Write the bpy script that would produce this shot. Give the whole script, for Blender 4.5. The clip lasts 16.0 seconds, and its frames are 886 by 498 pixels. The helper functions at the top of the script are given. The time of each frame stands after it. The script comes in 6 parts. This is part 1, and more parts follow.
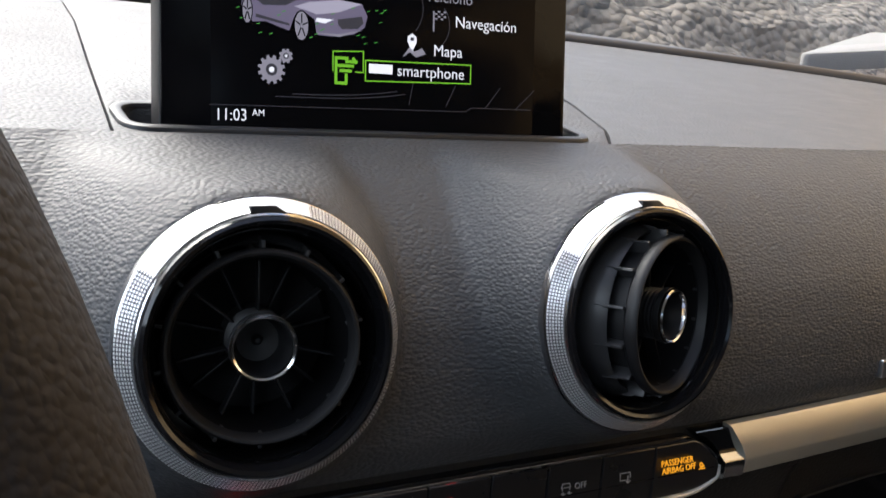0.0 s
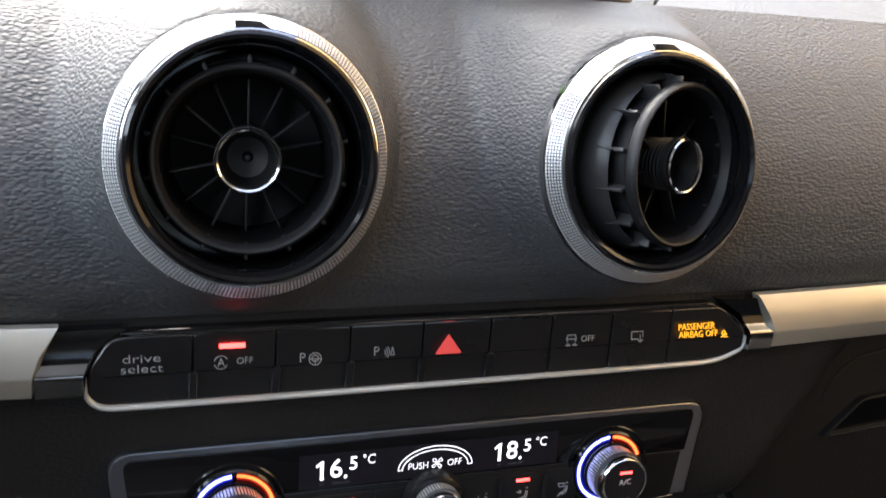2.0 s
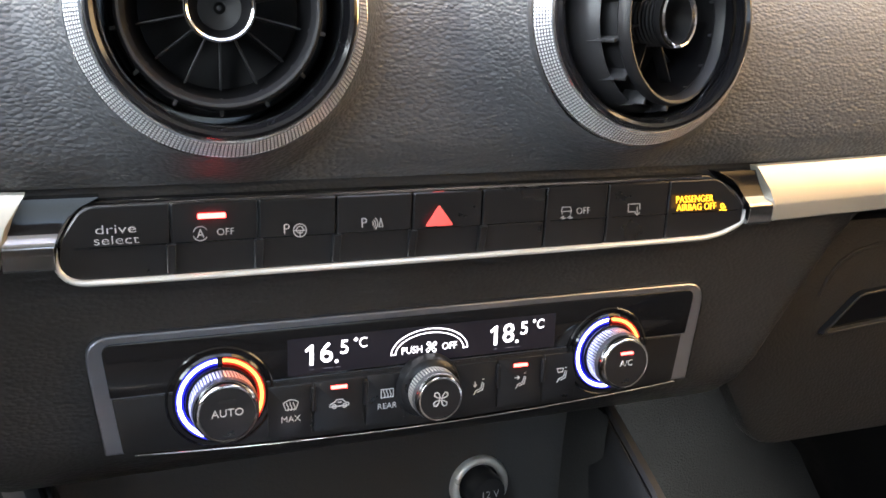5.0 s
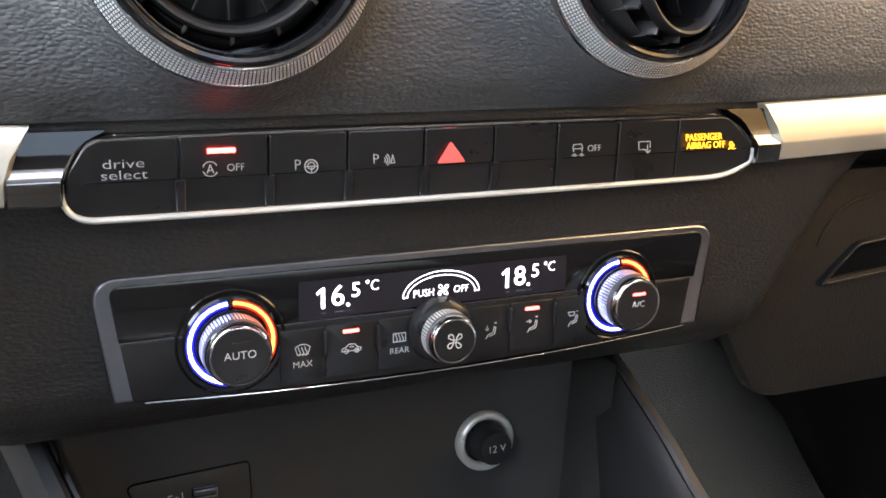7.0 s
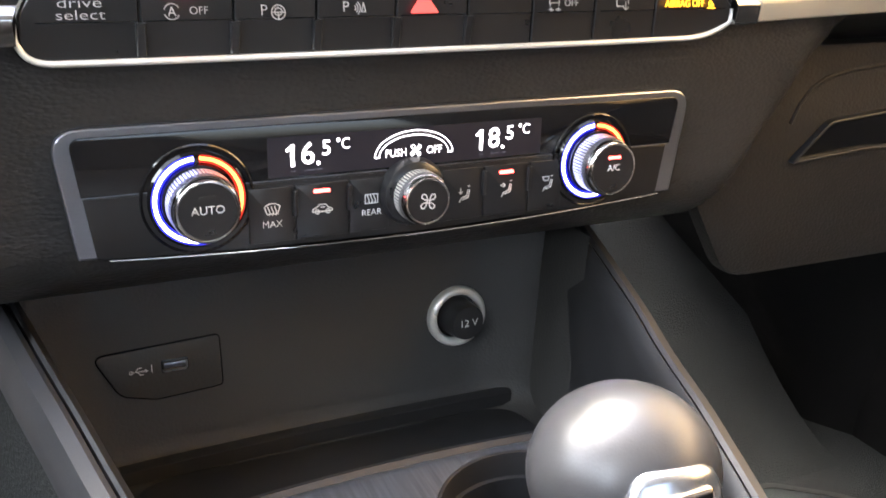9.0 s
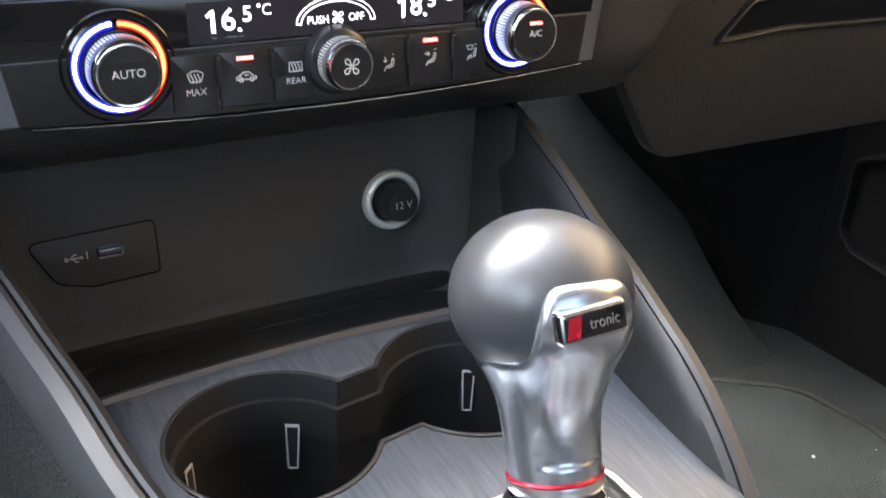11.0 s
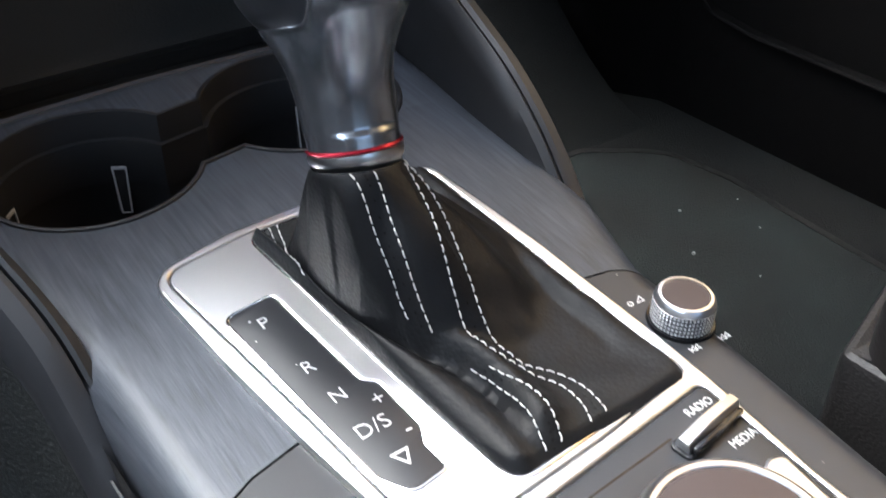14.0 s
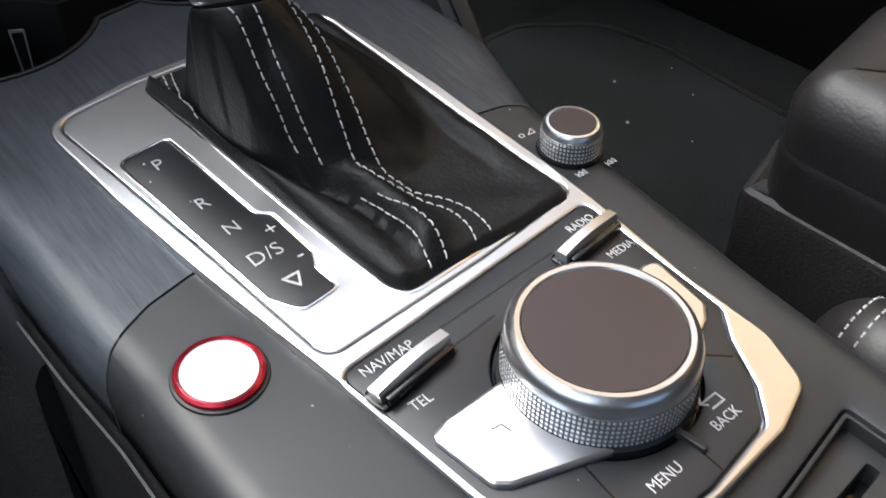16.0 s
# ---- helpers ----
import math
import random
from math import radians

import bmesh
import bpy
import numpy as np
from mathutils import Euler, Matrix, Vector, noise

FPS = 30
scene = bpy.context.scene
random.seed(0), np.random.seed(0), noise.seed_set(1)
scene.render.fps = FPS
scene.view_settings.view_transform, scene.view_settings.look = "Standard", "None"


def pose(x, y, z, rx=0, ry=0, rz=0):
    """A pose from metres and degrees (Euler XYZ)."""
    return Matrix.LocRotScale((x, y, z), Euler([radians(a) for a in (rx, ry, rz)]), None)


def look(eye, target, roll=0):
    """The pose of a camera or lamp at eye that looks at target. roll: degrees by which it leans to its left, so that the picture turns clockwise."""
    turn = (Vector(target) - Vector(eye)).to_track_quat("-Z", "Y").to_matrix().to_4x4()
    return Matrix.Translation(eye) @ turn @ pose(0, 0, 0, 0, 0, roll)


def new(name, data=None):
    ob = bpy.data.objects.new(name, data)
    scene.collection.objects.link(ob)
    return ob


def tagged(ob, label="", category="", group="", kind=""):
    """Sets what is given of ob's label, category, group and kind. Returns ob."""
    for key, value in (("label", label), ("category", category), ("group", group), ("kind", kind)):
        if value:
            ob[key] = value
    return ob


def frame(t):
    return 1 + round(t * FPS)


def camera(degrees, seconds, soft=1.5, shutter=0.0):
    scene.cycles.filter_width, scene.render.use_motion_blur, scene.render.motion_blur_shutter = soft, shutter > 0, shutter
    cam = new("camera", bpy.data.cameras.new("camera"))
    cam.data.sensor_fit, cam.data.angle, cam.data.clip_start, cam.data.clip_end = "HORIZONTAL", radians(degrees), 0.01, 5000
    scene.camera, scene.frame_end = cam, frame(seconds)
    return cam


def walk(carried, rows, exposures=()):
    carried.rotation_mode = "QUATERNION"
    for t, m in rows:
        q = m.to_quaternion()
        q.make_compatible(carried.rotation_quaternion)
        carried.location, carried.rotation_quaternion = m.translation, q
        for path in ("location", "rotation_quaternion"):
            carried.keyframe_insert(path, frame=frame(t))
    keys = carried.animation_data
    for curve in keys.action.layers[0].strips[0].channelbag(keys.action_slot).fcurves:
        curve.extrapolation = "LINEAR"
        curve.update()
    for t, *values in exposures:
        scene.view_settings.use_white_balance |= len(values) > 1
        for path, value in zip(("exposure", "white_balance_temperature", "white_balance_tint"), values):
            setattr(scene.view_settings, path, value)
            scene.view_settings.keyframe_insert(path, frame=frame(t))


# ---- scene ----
cam = camera(50.0, 16.0, shutter=0.5)
PATH = [
    (0, (-0.1698, -0.0580, 0.7292), (0.8021, 1.6465, 0.3420), 4.12),
    (0.5, (-0.1612, -0.0659, 0.7222), (0.7544, 1.6639, 0.3105), 4.01),
    (1, (-0.1497, -0.0758, 0.7169), (0.6879, 1.6818, 0.2597), 4.21),
    (1.5, (-0.1365, -0.0847, 0.7069), (0.6196, 1.6998, 0.2131), 4.29),
    (2, (-0.1258, -0.0905, 0.6978), (0.5697, 1.7083, 0.1678), 4.50),
    (2.5, (-0.1179, -0.0934, 0.6894), (0.5461, 1.7115, 0.1405), 4.59),
    (3, (-0.1139, -0.0936, 0.6838), (0.5450, 1.7092, 0.1218), 4.55),
    (3.5, (-0.1142, -0.0928, 0.6773), (0.5577, 1.7040, 0.1114), 4.39),
    (4, (-0.1177, -0.0904, 0.6692), (0.5792, 1.6971, 0.1041), 3.96),
    (4.5, (-0.1212, -0.0882, 0.6612), (0.5931, 1.6929, 0.0977), 3.24),
    (7, (-0.1376, -0.0806, 0.6332), (0.6499, 1.6659, 0.0592), 2.08),
    (7.5, (-0.1381, -0.0790, 0.6274), (0.6567, 1.6524, 0.0186), 2.47),
    (8, (-0.1383, -0.0773, 0.6207), (0.6654, 1.6339, -0.0317), 2.85),
    (8.5, (-0.1378, -0.0764, 0.6153), (0.6780, 1.6114, -0.0816), 2.96),
    (9, (-0.1391, -0.0795, 0.6111), (0.6955, 1.5826, -0.1243), 2.68),
    (11.5, (-0.1377, -0.1038, 0.5824), (0.7863, 1.4284, -0.3112), 1.59),
    (12, (-0.1360, -0.1087, 0.5752), (0.8084, 1.3784, -0.3718), 1.37),
    (12.5, (-0.1330, -0.1143, 0.5679), (0.8255, 1.3290, -0.4312), 1.13),
    (13, (-0.1294, -0.1205, 0.5633), (0.8377, 1.2772, -0.4909), 0.76),
    (13.5, (-0.1258, -0.1259, 0.5583), (0.8478, 1.2247, -0.5499), 0.50),
    (14, (-0.1236, -0.1331, 0.5518), (0.8526, 1.1757, -0.6031), 0.05),
    (14.5, (-0.1214, -0.1401, 0.5468), (0.8499, 1.1274, -0.6575), -0.34),
    (15, (-0.1203, -0.1461, 0.5445), (0.8471, 1.0750, -0.7097), -0.51),
    (15.5, (-0.1195, -0.1532, 0.5421), (0.8446, 1.0319, -0.7487), -0.57),
    (16, (-0.1189, -0.1600, 0.5411), (0.8389, 0.9964, -0.7800), -0.66),
]
walk(cam, [(t, look(eye, target, roll)) for t, eye, target, roll in PATH], [(0.0, 1.42, 6200, 10), (1.0, 1.45, 6250, 10), (1.5, 2.00, 6280, 10), (2.0, 2.40, 6330, 10), (3.0, 3.12, 6370, 10), (3.5, 3.18, 6430, 10), (4.5, 3.60, 6620, 10), (7.0, 3.73, 6750, 11), (7.5, 3.78, 6850, 12), (8.0, 4.07, 7000, 12), (9.0, 4.10, 6850, 12), (11.5, 3.70, 6250, 9), (12.0, 3.56, 6150, 9), (12.5, 3.26, 6050, 9), (13.5, 2.76, 5950, 9), (14.5, 1.55, 5950, 9), (16.0, 1.17, 5950, 9)])

# ---- light ----
sky_world = bpy.data.worlds.new("sky")
scene.world = sky_world
sky_world.use_nodes = True
wn = sky_world.node_tree.nodes
sky = wn.new("ShaderNodeTexSky")
sky.sky_type, sky.sun_disc = "NISHITA", False
sky.sun_elevation, sky.sun_rotation = radians(52), radians(-20)
sky.air_density, sky.dust_density = 1.0, 9.0
wn["Background"].inputs[1].default_value = 0.15
sky_world.node_tree.links.new(sky.outputs[0], wn["Background"].inputs[0])

sun = new("sun", bpy.data.lights.new("sun", "SUN"))
sun.data.energy, sun.data.angle, sun.data.color = 1.5, radians(60), (0.92, 0.97, 1.0)
sun.matrix_world = look((-1.05, 2.89, 3.93), (0, 0, 0))


def window_light(name, eye, target, w, h, watts, colour):
    """Sky light entering by one window of the cabin."""
    data = bpy.data.lights.new(name, "AREA")
    data.shape, data.size, data.size_y, data.energy, data.color = "RECTANGLE", w, h, watts, colour
    lamp = new(name, data)
    lamp.matrix_world = look(eye, target)
    return lamp


window_light("driver_window_light", (-0.74, -0.15, 0.92), (0.0, 0.1, 0.62), 0.9, 0.34, 1.5, (0.82, 0.92, 1.0))
window_light("passenger_window_light", (0.74, 0.02, 0.93), (0.0, 0.05, 0.55), 0.80, 0.32, 0.34, (1.0, 0.80, 0.52))

# ---- mesh tools ----


def solid(bm):
    bmesh.ops.recalc_face_normals(bm, faces=bm.faces)
    return bm


def mesh_of(name, bm, smooth=35):
    me = bpy.data.meshes.new(name)
    bm.to_mesh(me)
    bm.free()
    if smooth:
        for p in me.polygons:
            p.use_smooth = True
        me.set_sharp_from_angle(angle=radians(smooth))
    return me


def part(name, bm, material, parent=None, label="", smooth=35, kind="", at=None):
    ob = new(name, mesh_of(name, bm, smooth))
    ob.data.materials.append(material)
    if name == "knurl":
        ob.data.materials.append(M_GROOVE_SHADE)
    ob.parent = parent
    if at is not None:
        ob.matrix_local = at
    if label:
        ob["label"] = label
    if kind:
        ob["kind"] = kind
    return ob


def thing(name, label, category, m=None, group="", kind=""):
    ob = new(name)
    ob.empty_display_size = 0.02
    if m is not None:
        ob.matrix_world = m
    return tagged(ob, label, category, group, kind)


def rounded(pts, radii, n=6):
    """A closed outline with rounded corners."""
    out = []
    k = len(pts)
    if not hasattr(radii, "__len__"):
        radii = [radii] * k
    for i in range(k):
        p, a, b = Vector(pts[i]), Vector(pts[i - 1]), Vector(pts[(i + 1) % k])
        da, db = (a - p), (b - p)
        half = da.angle(db) / 2
        r = radii[i]
        if r <= 0 or abs(half - math.pi / 2) < 0.02:
            out.append(p.copy())
            continue
        cut = min(r / math.tan(half), da.length * 0.49, db.length * 0.49)
        s, e = p + da.normalized() * cut, p + db.normalized() * cut
        for j in range(n + 1):
            u = j / n
            out.append(s * (1 - u) ** 2 + p * 2 * u * (1 - u) + e * u * u)
    return out


def area2(o):
    return sum(o[i - 1].x * o[i].y - o[i].x * o[i - 1].y for i in range(len(o)))


def offset(o, d):
    """The outline moved inwards by d (its turn is made anticlockwise)."""
    o = [Vector(p) for p in o]
    if area2(o) < 0:
        o.reverse()
    out = []
    for i in range(len(o)):
        a, p, b = o[i - 1], o[i], o[(i + 1) % len(o)]
        ta, tb = (p - a), (b - p)
        if ta.length < 1e-9:
            ta = tb
        if tb.length < 1e-9:
            tb = ta
        na, nb = Vector((-ta.y, ta.x)).normalized(), Vector((-tb.y, tb.x)).normalized()
        n = na + nb
        if n.length < 1e-6:
            n = na
        n.normalize()
        out.append(p + n * d / max(0.5, n.dot(na)))
    return out


def circle(cx, cy, r, n=40, ry=None):
    return [Vector((cx + r * math.cos(2 * math.pi * i / n), cy + (ry or r) * math.sin(2 * math.pi * i / n))) for i in range(n)]


def bridge(bm, a, b, closed=True):
    k = len(a)
    for i in range(k if closed else k - 1):
        j = (i + 1) % k
        try:
            bm.faces.new((a[i], a[j], b[j], b[i]))
        except ValueError:
            pass


def plate(outline, z0, z1, bevel=0.0, holes=(), bm=None, bottom=True, hole_bevel=None):
    """A flat plate with a bevelled upper edge, open where holes are given."""
    bm = bm or bmesh.new()
    edges, lows = [], []
    for n, o in enumerate([outline, *holes]):
        o = [Vector(p) for p in o]
        if area2(o) < 0:
            o.reverse()
        b = bevel if n == 0 or hole_bevel is None else hole_bevel
        rings = [[bm.verts.new((p.x, p.y, z0)) for p in o], [bm.verts.new((p.x, p.y, z1 - b)) for p in o]]
        if b > 0:
            steps = 8 if b > 0.004 else 2
            for k in range(1, steps + 1):
                a = math.pi / 2 * k / steps
                rings.append([bm.verts.new((p.x, p.y, z1 - b + b * math.sin(a))) for p in offset(o, (b if n == 0 else -b) * (1 - math.cos(a)))])
        for a, b in zip(rings, rings[1:]):
            bridge(bm, a, b)
        top = rings[-1]
        edges += [bm.edges.get((top[i - 1], top[i])) or bm.edges.new((top[i - 1], top[i])) for i in range(len(top))]
        lows.append(rings[0])
    if holes:
        bmesh.ops.triangle_fill(bm, use_beauty=True, use_dissolve=False, edges=edges)
        if bottom:
            low = []
            for r in lows:
                low += [bm.edges.get((r[i - 1], r[i])) for i in range(len(r))]
            bmesh.ops.triangle_fill(bm, use_beauty=True, use_dissolve=False, edges=low)
    else:
        bm.faces.new(top)
        if bottom:
            bm.faces.new(list(reversed(lows[0])))
    return solid(bm)


def lathe(profile, n=64, bm=None, m=None):
    """Turns a profile of (radius, height) round the z axis."""
    bm = bm or bmesh.new()
    rings = []
    for r, h in profile:
        if r < 1e-6:
            rings.append([bm.verts.new((0, 0, h))])
        else:
            rings.append([bm.verts.new((r * math.cos(2 * math.pi * i / n), r * math.sin(2 * math.pi * i / n), h)) for i in range(n)])
    made = [v for r in rings for v in r]
    for a, b in zip(rings, rings[1:]):
        if len(a) == 1 or len(b) == 1:
            tip, ring = (a[0], b) if len(a) == 1 else (b[0], a)
            if len(ring) > 1:
                for i in range(n):
                    bm.faces.new((tip, ring[i], ring[(i + 1) % n]))
        else:
            bridge(bm, a, b)
    if m is not None:
        bmesh.ops.transform(bm, matrix=m, verts=made)
    return solid(bm)


def surf(f, nu, nv, bm=None, wrap=False):
    """A sheet through f(u, v), u and v from 0 to 1."""
    bm = bm or bmesh.new()
    g = [[bm.verts.new(f(i / (nu if wrap else nu - 1), j / (nv - 1))) for j in range(nv)] for i in range(nu)]
    for i in range(nu if wrap else nu - 1):
        for j in range(nv - 1):
            bm.faces.new((g[i][j], g[(i + 1) % nu][j], g[(i + 1) % nu][j + 1], g[i][j + 1]))
    return bm


def loft(rings, cap=True, bm=None):
    bm = bm or bmesh.new()
    vs = [[bm.verts.new(p) for p in r] for r in rings]
    for a, b in zip(vs, vs[1:]):
        bridge(bm, a, b)
    if cap:
        bm.faces.new(vs[0])
        bm.faces.new(vs[-1])
    return solid(bm)


def sweep(pts, section, bm=None, up=Vector((0, 0, 1)), cap=True):
    """Carries a closed section of (side, up) offsets along a line."""
    pts = [Vector(p) for p in pts]
    rings = []
    for i, p in enumerate(pts):
        t = (pts[min(i + 1, len(pts) - 1)] - pts[max(i - 1, 0)]).normalized()
        side = t.cross(up).normalized()
        top = side.cross(t)
        rings.append([p + side * a + top * b for a, b in section])
    return loft(rings, cap, bm)


def block(w, d, h, bevel=0.0, bm=None, m=None):
    """A block on z = 0, centred in x and y, its edges bevelled."""
    own = bmesh.new()
    bmesh.ops.create_cube(own, size=1, matrix=Matrix.Translation((0, 0, h / 2)) @ Matrix.Diagonal((w, d, h, 1)))
    if bevel:
        bmesh.ops.bevel(own, geom=own.edges[:], offset=bevel, segments=2, affect="EDGES", profile=0.5)
    if m is not None:
        bmesh.ops.transform(own, matrix=m, verts=own.verts)
    if bm is None:
        return own
    tmp = bpy.data.meshes.new("tmp")
    own.to_mesh(tmp)
    own.free()
    bm.from_mesh(tmp)
    bpy.data.meshes.remove(tmp)
    return bm


def strokes(lines, w, h=0.00025):
    """Thin raised lines in the plane z = 0: the marks printed on buttons."""
    bm = bmesh.new()
    for line in lines:
        for a, b in zip(line, line[1:]):
            a, b = Vector(a), Vector(b)
            t = (b - a)
            if t.length < 1e-7:
                continue
            t.normalize()
            n = Vector((-t.y, t.x)) * w / 2
            a, b = a - t * w * 0.35, b + t * w * 0.35
            q = [a - n, b - n, b + n, a + n]
            lo, hi = [bm.verts.new((p.x, p.y, 0)) for p in q], [bm.verts.new((p.x, p.y, h)) for p in q]
            bridge(bm, lo, hi)
            bm.faces.new(hi)
    return solid(bm)


def arc(cx, cy, r, a0, a1, n=16):
    return [(cx + r * math.cos(radians(a0 + (a1 - a0) * i / n)), cy + r * math.sin(radians(a0 + (a1 - a0) * i / n))) for i in range(n + 1)]


def lettering(name, body, size, material, parent, m, align="CENTER", thick=0.0001, squash=1.0, weight=None):
    cu = bpy.data.curves.new(name, "FONT")
    cu.body, cu.size, cu.extrude, cu.align_x, cu.align_y, cu.resolution_u = body, size, thick, align, "CENTER", 3
    cu.offset = size * (weight if weight is not None else -0.011 if material is M_LEGEND else -0.009 if material is M_PRINT else -0.004)
    tmp = bpy.data.objects.new(name, cu)
    scene.collection.objects.link(tmp)
    bpy.context.view_layer.update()
    me = bpy.data.meshes.new_from_object(tmp)
    bpy.data.objects.remove(tmp)
    ob = new(name, me)
    me.materials.clear()
    me.materials.append(material)
    ob.parent = parent
    ob.matrix_local = m @ Matrix.Diagonal((squash, 1, 1, 1))
    return ob


def smooth01(x):
    x = min(1.0, max(0.0, x))
    return x * x * (3 - 2 * x)


def curve_at(keys, x):
    """Straight lines through keys of (x, y)."""
    return float(np.interp(x, [k[0] for k in keys], [k[1] for k in keys]))


# ---- materials ----


def material(name, base, rough=0.5, metal=0.0, vary=0.15, scale=60.0, bump=0.0, bump_scale=300.0, cells=False, coat=0.0, stretch=None, rough_vary=0.08, specks=0.0, spec=0.5):
    """A surface with uneven tone and gloss, and fine relief at real size."""
    mt = bpy.data.materials.new(name)
    mt.use_nodes = True
    nt = mt.node_tree
    bsdf = nt.nodes["Principled BSDF"]
    bsdf.inputs["Metallic"].default_value = metal
    bsdf.inputs["Specular IOR Level"].default_value = spec
    if coat:
        bsdf.inputs["Coat Weight"].default_value = coat
        bsdf.inputs["Coat Roughness"].default_value = 0.03
    co = nt.nodes.new("ShaderNodeTexCoord")
    source = co.outputs["Object"]
    if stretch:
        mp = nt.nodes.new("ShaderNodeMapping")
        mp.inputs["Scale"].default_value = stretch
        nt.links.new(source, mp.inputs["Vector"])
        source = mp.outputs[0]
    tone = nt.nodes.new("ShaderNodeTexNoise")
    tone.inputs["Scale"].default_value, tone.inputs["Detail"].default_value = scale, 6
    nt.links.new(source, tone.inputs["Vector"])
    wide = nt.nodes.new("ShaderNodeTexNoise")
    wide.inputs["Scale"].default_value, wide.inputs["Detail"].default_value = 7.0, 3
    nt.links.new(co.outputs["Object"], wide.inputs["Vector"])
    both = nt.nodes.new("ShaderNodeMath")
    both.operation = "ADD"
    nt.links.new(tone.outputs[0], both.inputs[0])
    nt.links.new(wide.outputs[0], both.inputs[1])
    spread = nt.nodes.new("ShaderNodeMapRange")
    spread.inputs[1].default_value, spread.inputs[2].default_value = 0.6, 1.4
    spread.inputs[3].default_value, spread.inputs[4].default_value = 1 - vary, 1 + vary
    nt.links.new(both.outputs[0], spread.inputs[0])
    mul = nt.nodes.new("ShaderNodeVectorMath")
    mul.operation = "SCALE"
    mul.inputs[0].default_value = base
    nt.links.new(spread.outputs[0], mul.inputs["Scale"])
    colour = mul.outputs[0]
    if specks:
        dust = nt.nodes.new("ShaderNodeTexVoronoi")
        dust.inputs["Scale"].default_value = specks
        nt.links.new(co.outputs["Object"], dust.inputs["Vector"])
        small = nt.nodes.new("ShaderNodeMath")
        small.operation, small.inputs[1].default_value = "LESS_THAN", 0.045
        nt.links.new(dust.outputs["Distance"], small.inputs[0])
        mix = nt.nodes.new("ShaderNodeMix")
        mix.data_type = "RGBA"
        nt.links.new(small.outputs[0], mix.inputs[0])
        nt.links.new(colour, mix.inputs[6])
        mix.inputs[7].default_value = (0.3, 0.3, 0.28, 1)
        colour = mix.outputs[2]
    nt.links.new(colour, bsdf.inputs["Base Color"])
    rr = nt.nodes.new("ShaderNodeMapRange")
    rr.inputs[1].default_value, rr.inputs[2].default_value = 0.6, 1.4
    rr.inputs[3].default_value, rr.inputs[4].default_value = max(0.01, rough - rough_vary), min(1, rough + rough_vary)
    nt.links.new(both.outputs[0], rr.inputs[0])
    nt.links.new(rr.outputs[0], bsdf.inputs["Roughness"])
    if bump:
        bp = nt.nodes.new("ShaderNodeBump")
        bp.inputs["Strength"].default_value, bp.inputs["Distance"].default_value = 1.0, bump
        if cells:
            warp = nt.nodes.new("ShaderNodeTexNoise")
            warp.inputs["Scale"].default_value = bump_scale * 0.6
            nt.links.new(source, warp.inputs["Vector"])
            push = nt.nodes.new("ShaderNodeMixRGB")
            push.blend_type, push.inputs[0].default_value = "LINEAR_LIGHT", 0.25 / bump_scale
            nt.links.new(source, push.inputs[1])
            nt.links.new(warp.outputs["Color"], push.inputs[2])
            vo = nt.nodes.new("ShaderNodeTexVoronoi")
            vo.feature = "F1"
            vo.inputs["Scale"].default_value = bump_scale
            nt.links.new(push.outputs[0], vo.inputs["Vector"])
            flip = nt.nodes.new("ShaderNodeMath")
            flip.operation, flip.inputs[0].default_value = "SUBTRACT", 1.0
            nt.links.new(vo.outputs["Distance"], flip.inputs[1])
            nt.links.new(flip.outputs[0], bp.inputs["Height"])
        else:
            fine = nt.nodes.new("ShaderNodeTexNoise")
            fine.inputs["Scale"].default_value, fine.inputs["Detail"].default_value = bump_scale, 4
            nt.links.new(source, fine.inputs["Vector"])
            nt.links.new(fine.outputs[0], bp.inputs["Height"])
        nt.links.new(bp.outputs[0], bsdf.inputs["Normal"])
    return mt


def glowing(name, colour, strength):
    """Something lit from within: a lamp, a display, or the halo painted round one."""
    mt = bpy.data.materials.new(name)
    mt.use_nodes = True
    bsdf = mt.node_tree.nodes["Principled BSDF"]
    bsdf.inputs["Base Color"].default_value = (*[0.15 * c for c in colour], 1)
    bsdf.inputs["Emission Color"].default_value = (*colour, 1)
    bsdf.inputs["Emission Strength"].default_value = strength
    return mt


M_DASH = material("soft_dash", (0.061, 0.063, 0.067), 0.56, bump=0.00044, bump_scale=480, cells=True, vary=0.1, stretch=(1.0, 1.3, 1.8))
M_TRAY = material("tray_plastic", (0.034, 0.033, 0.0315), 0.55, bump=0.00010, bump_scale=700, cells=True, vary=0.12)
M_STACK = material("hard_dash", (0.018, 0.017, 0.017), 0.5, bump=0.00024, bump_scale=480, cells=True, vary=0.1, stretch=(1.0, 1.3, 1.8))
M_DARK = material("black_plastic", (0.016, 0.016, 0.017), 0.45, bump=0.00005, bump_scale=900)
M_SATIN = material("satin_black", (0.021, 0.0225, 0.026), 0.42, vary=0.12, specks=130)
M_GLOSS = material("piano_black", (0.007, 0.007, 0.008), 0.09, rough_vary=0.03, spec=0.45)
M_KEY = material("key_black", (0.012, 0.012, 0.013), 0.3, rough_vary=0.06)
M_CHROME = material("chrome", (0.78, 0.78, 0.79), 0.12, 1.0, vary=0.03, rough_vary=0.04)
M_CAP = material("dark_chrome", (0.42, 0.42, 0.43), 0.16, 1.0, vary=0.03, rough_vary=0.03)
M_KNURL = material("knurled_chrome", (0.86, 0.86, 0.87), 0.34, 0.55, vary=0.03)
# Darker than the pads, so the shade between them is in the colour.
M_GROOVE_SHADE = material("knurl_groove_shade", (0.22, 0.22, 0.23), 0.45, 0.8, vary=0.05)
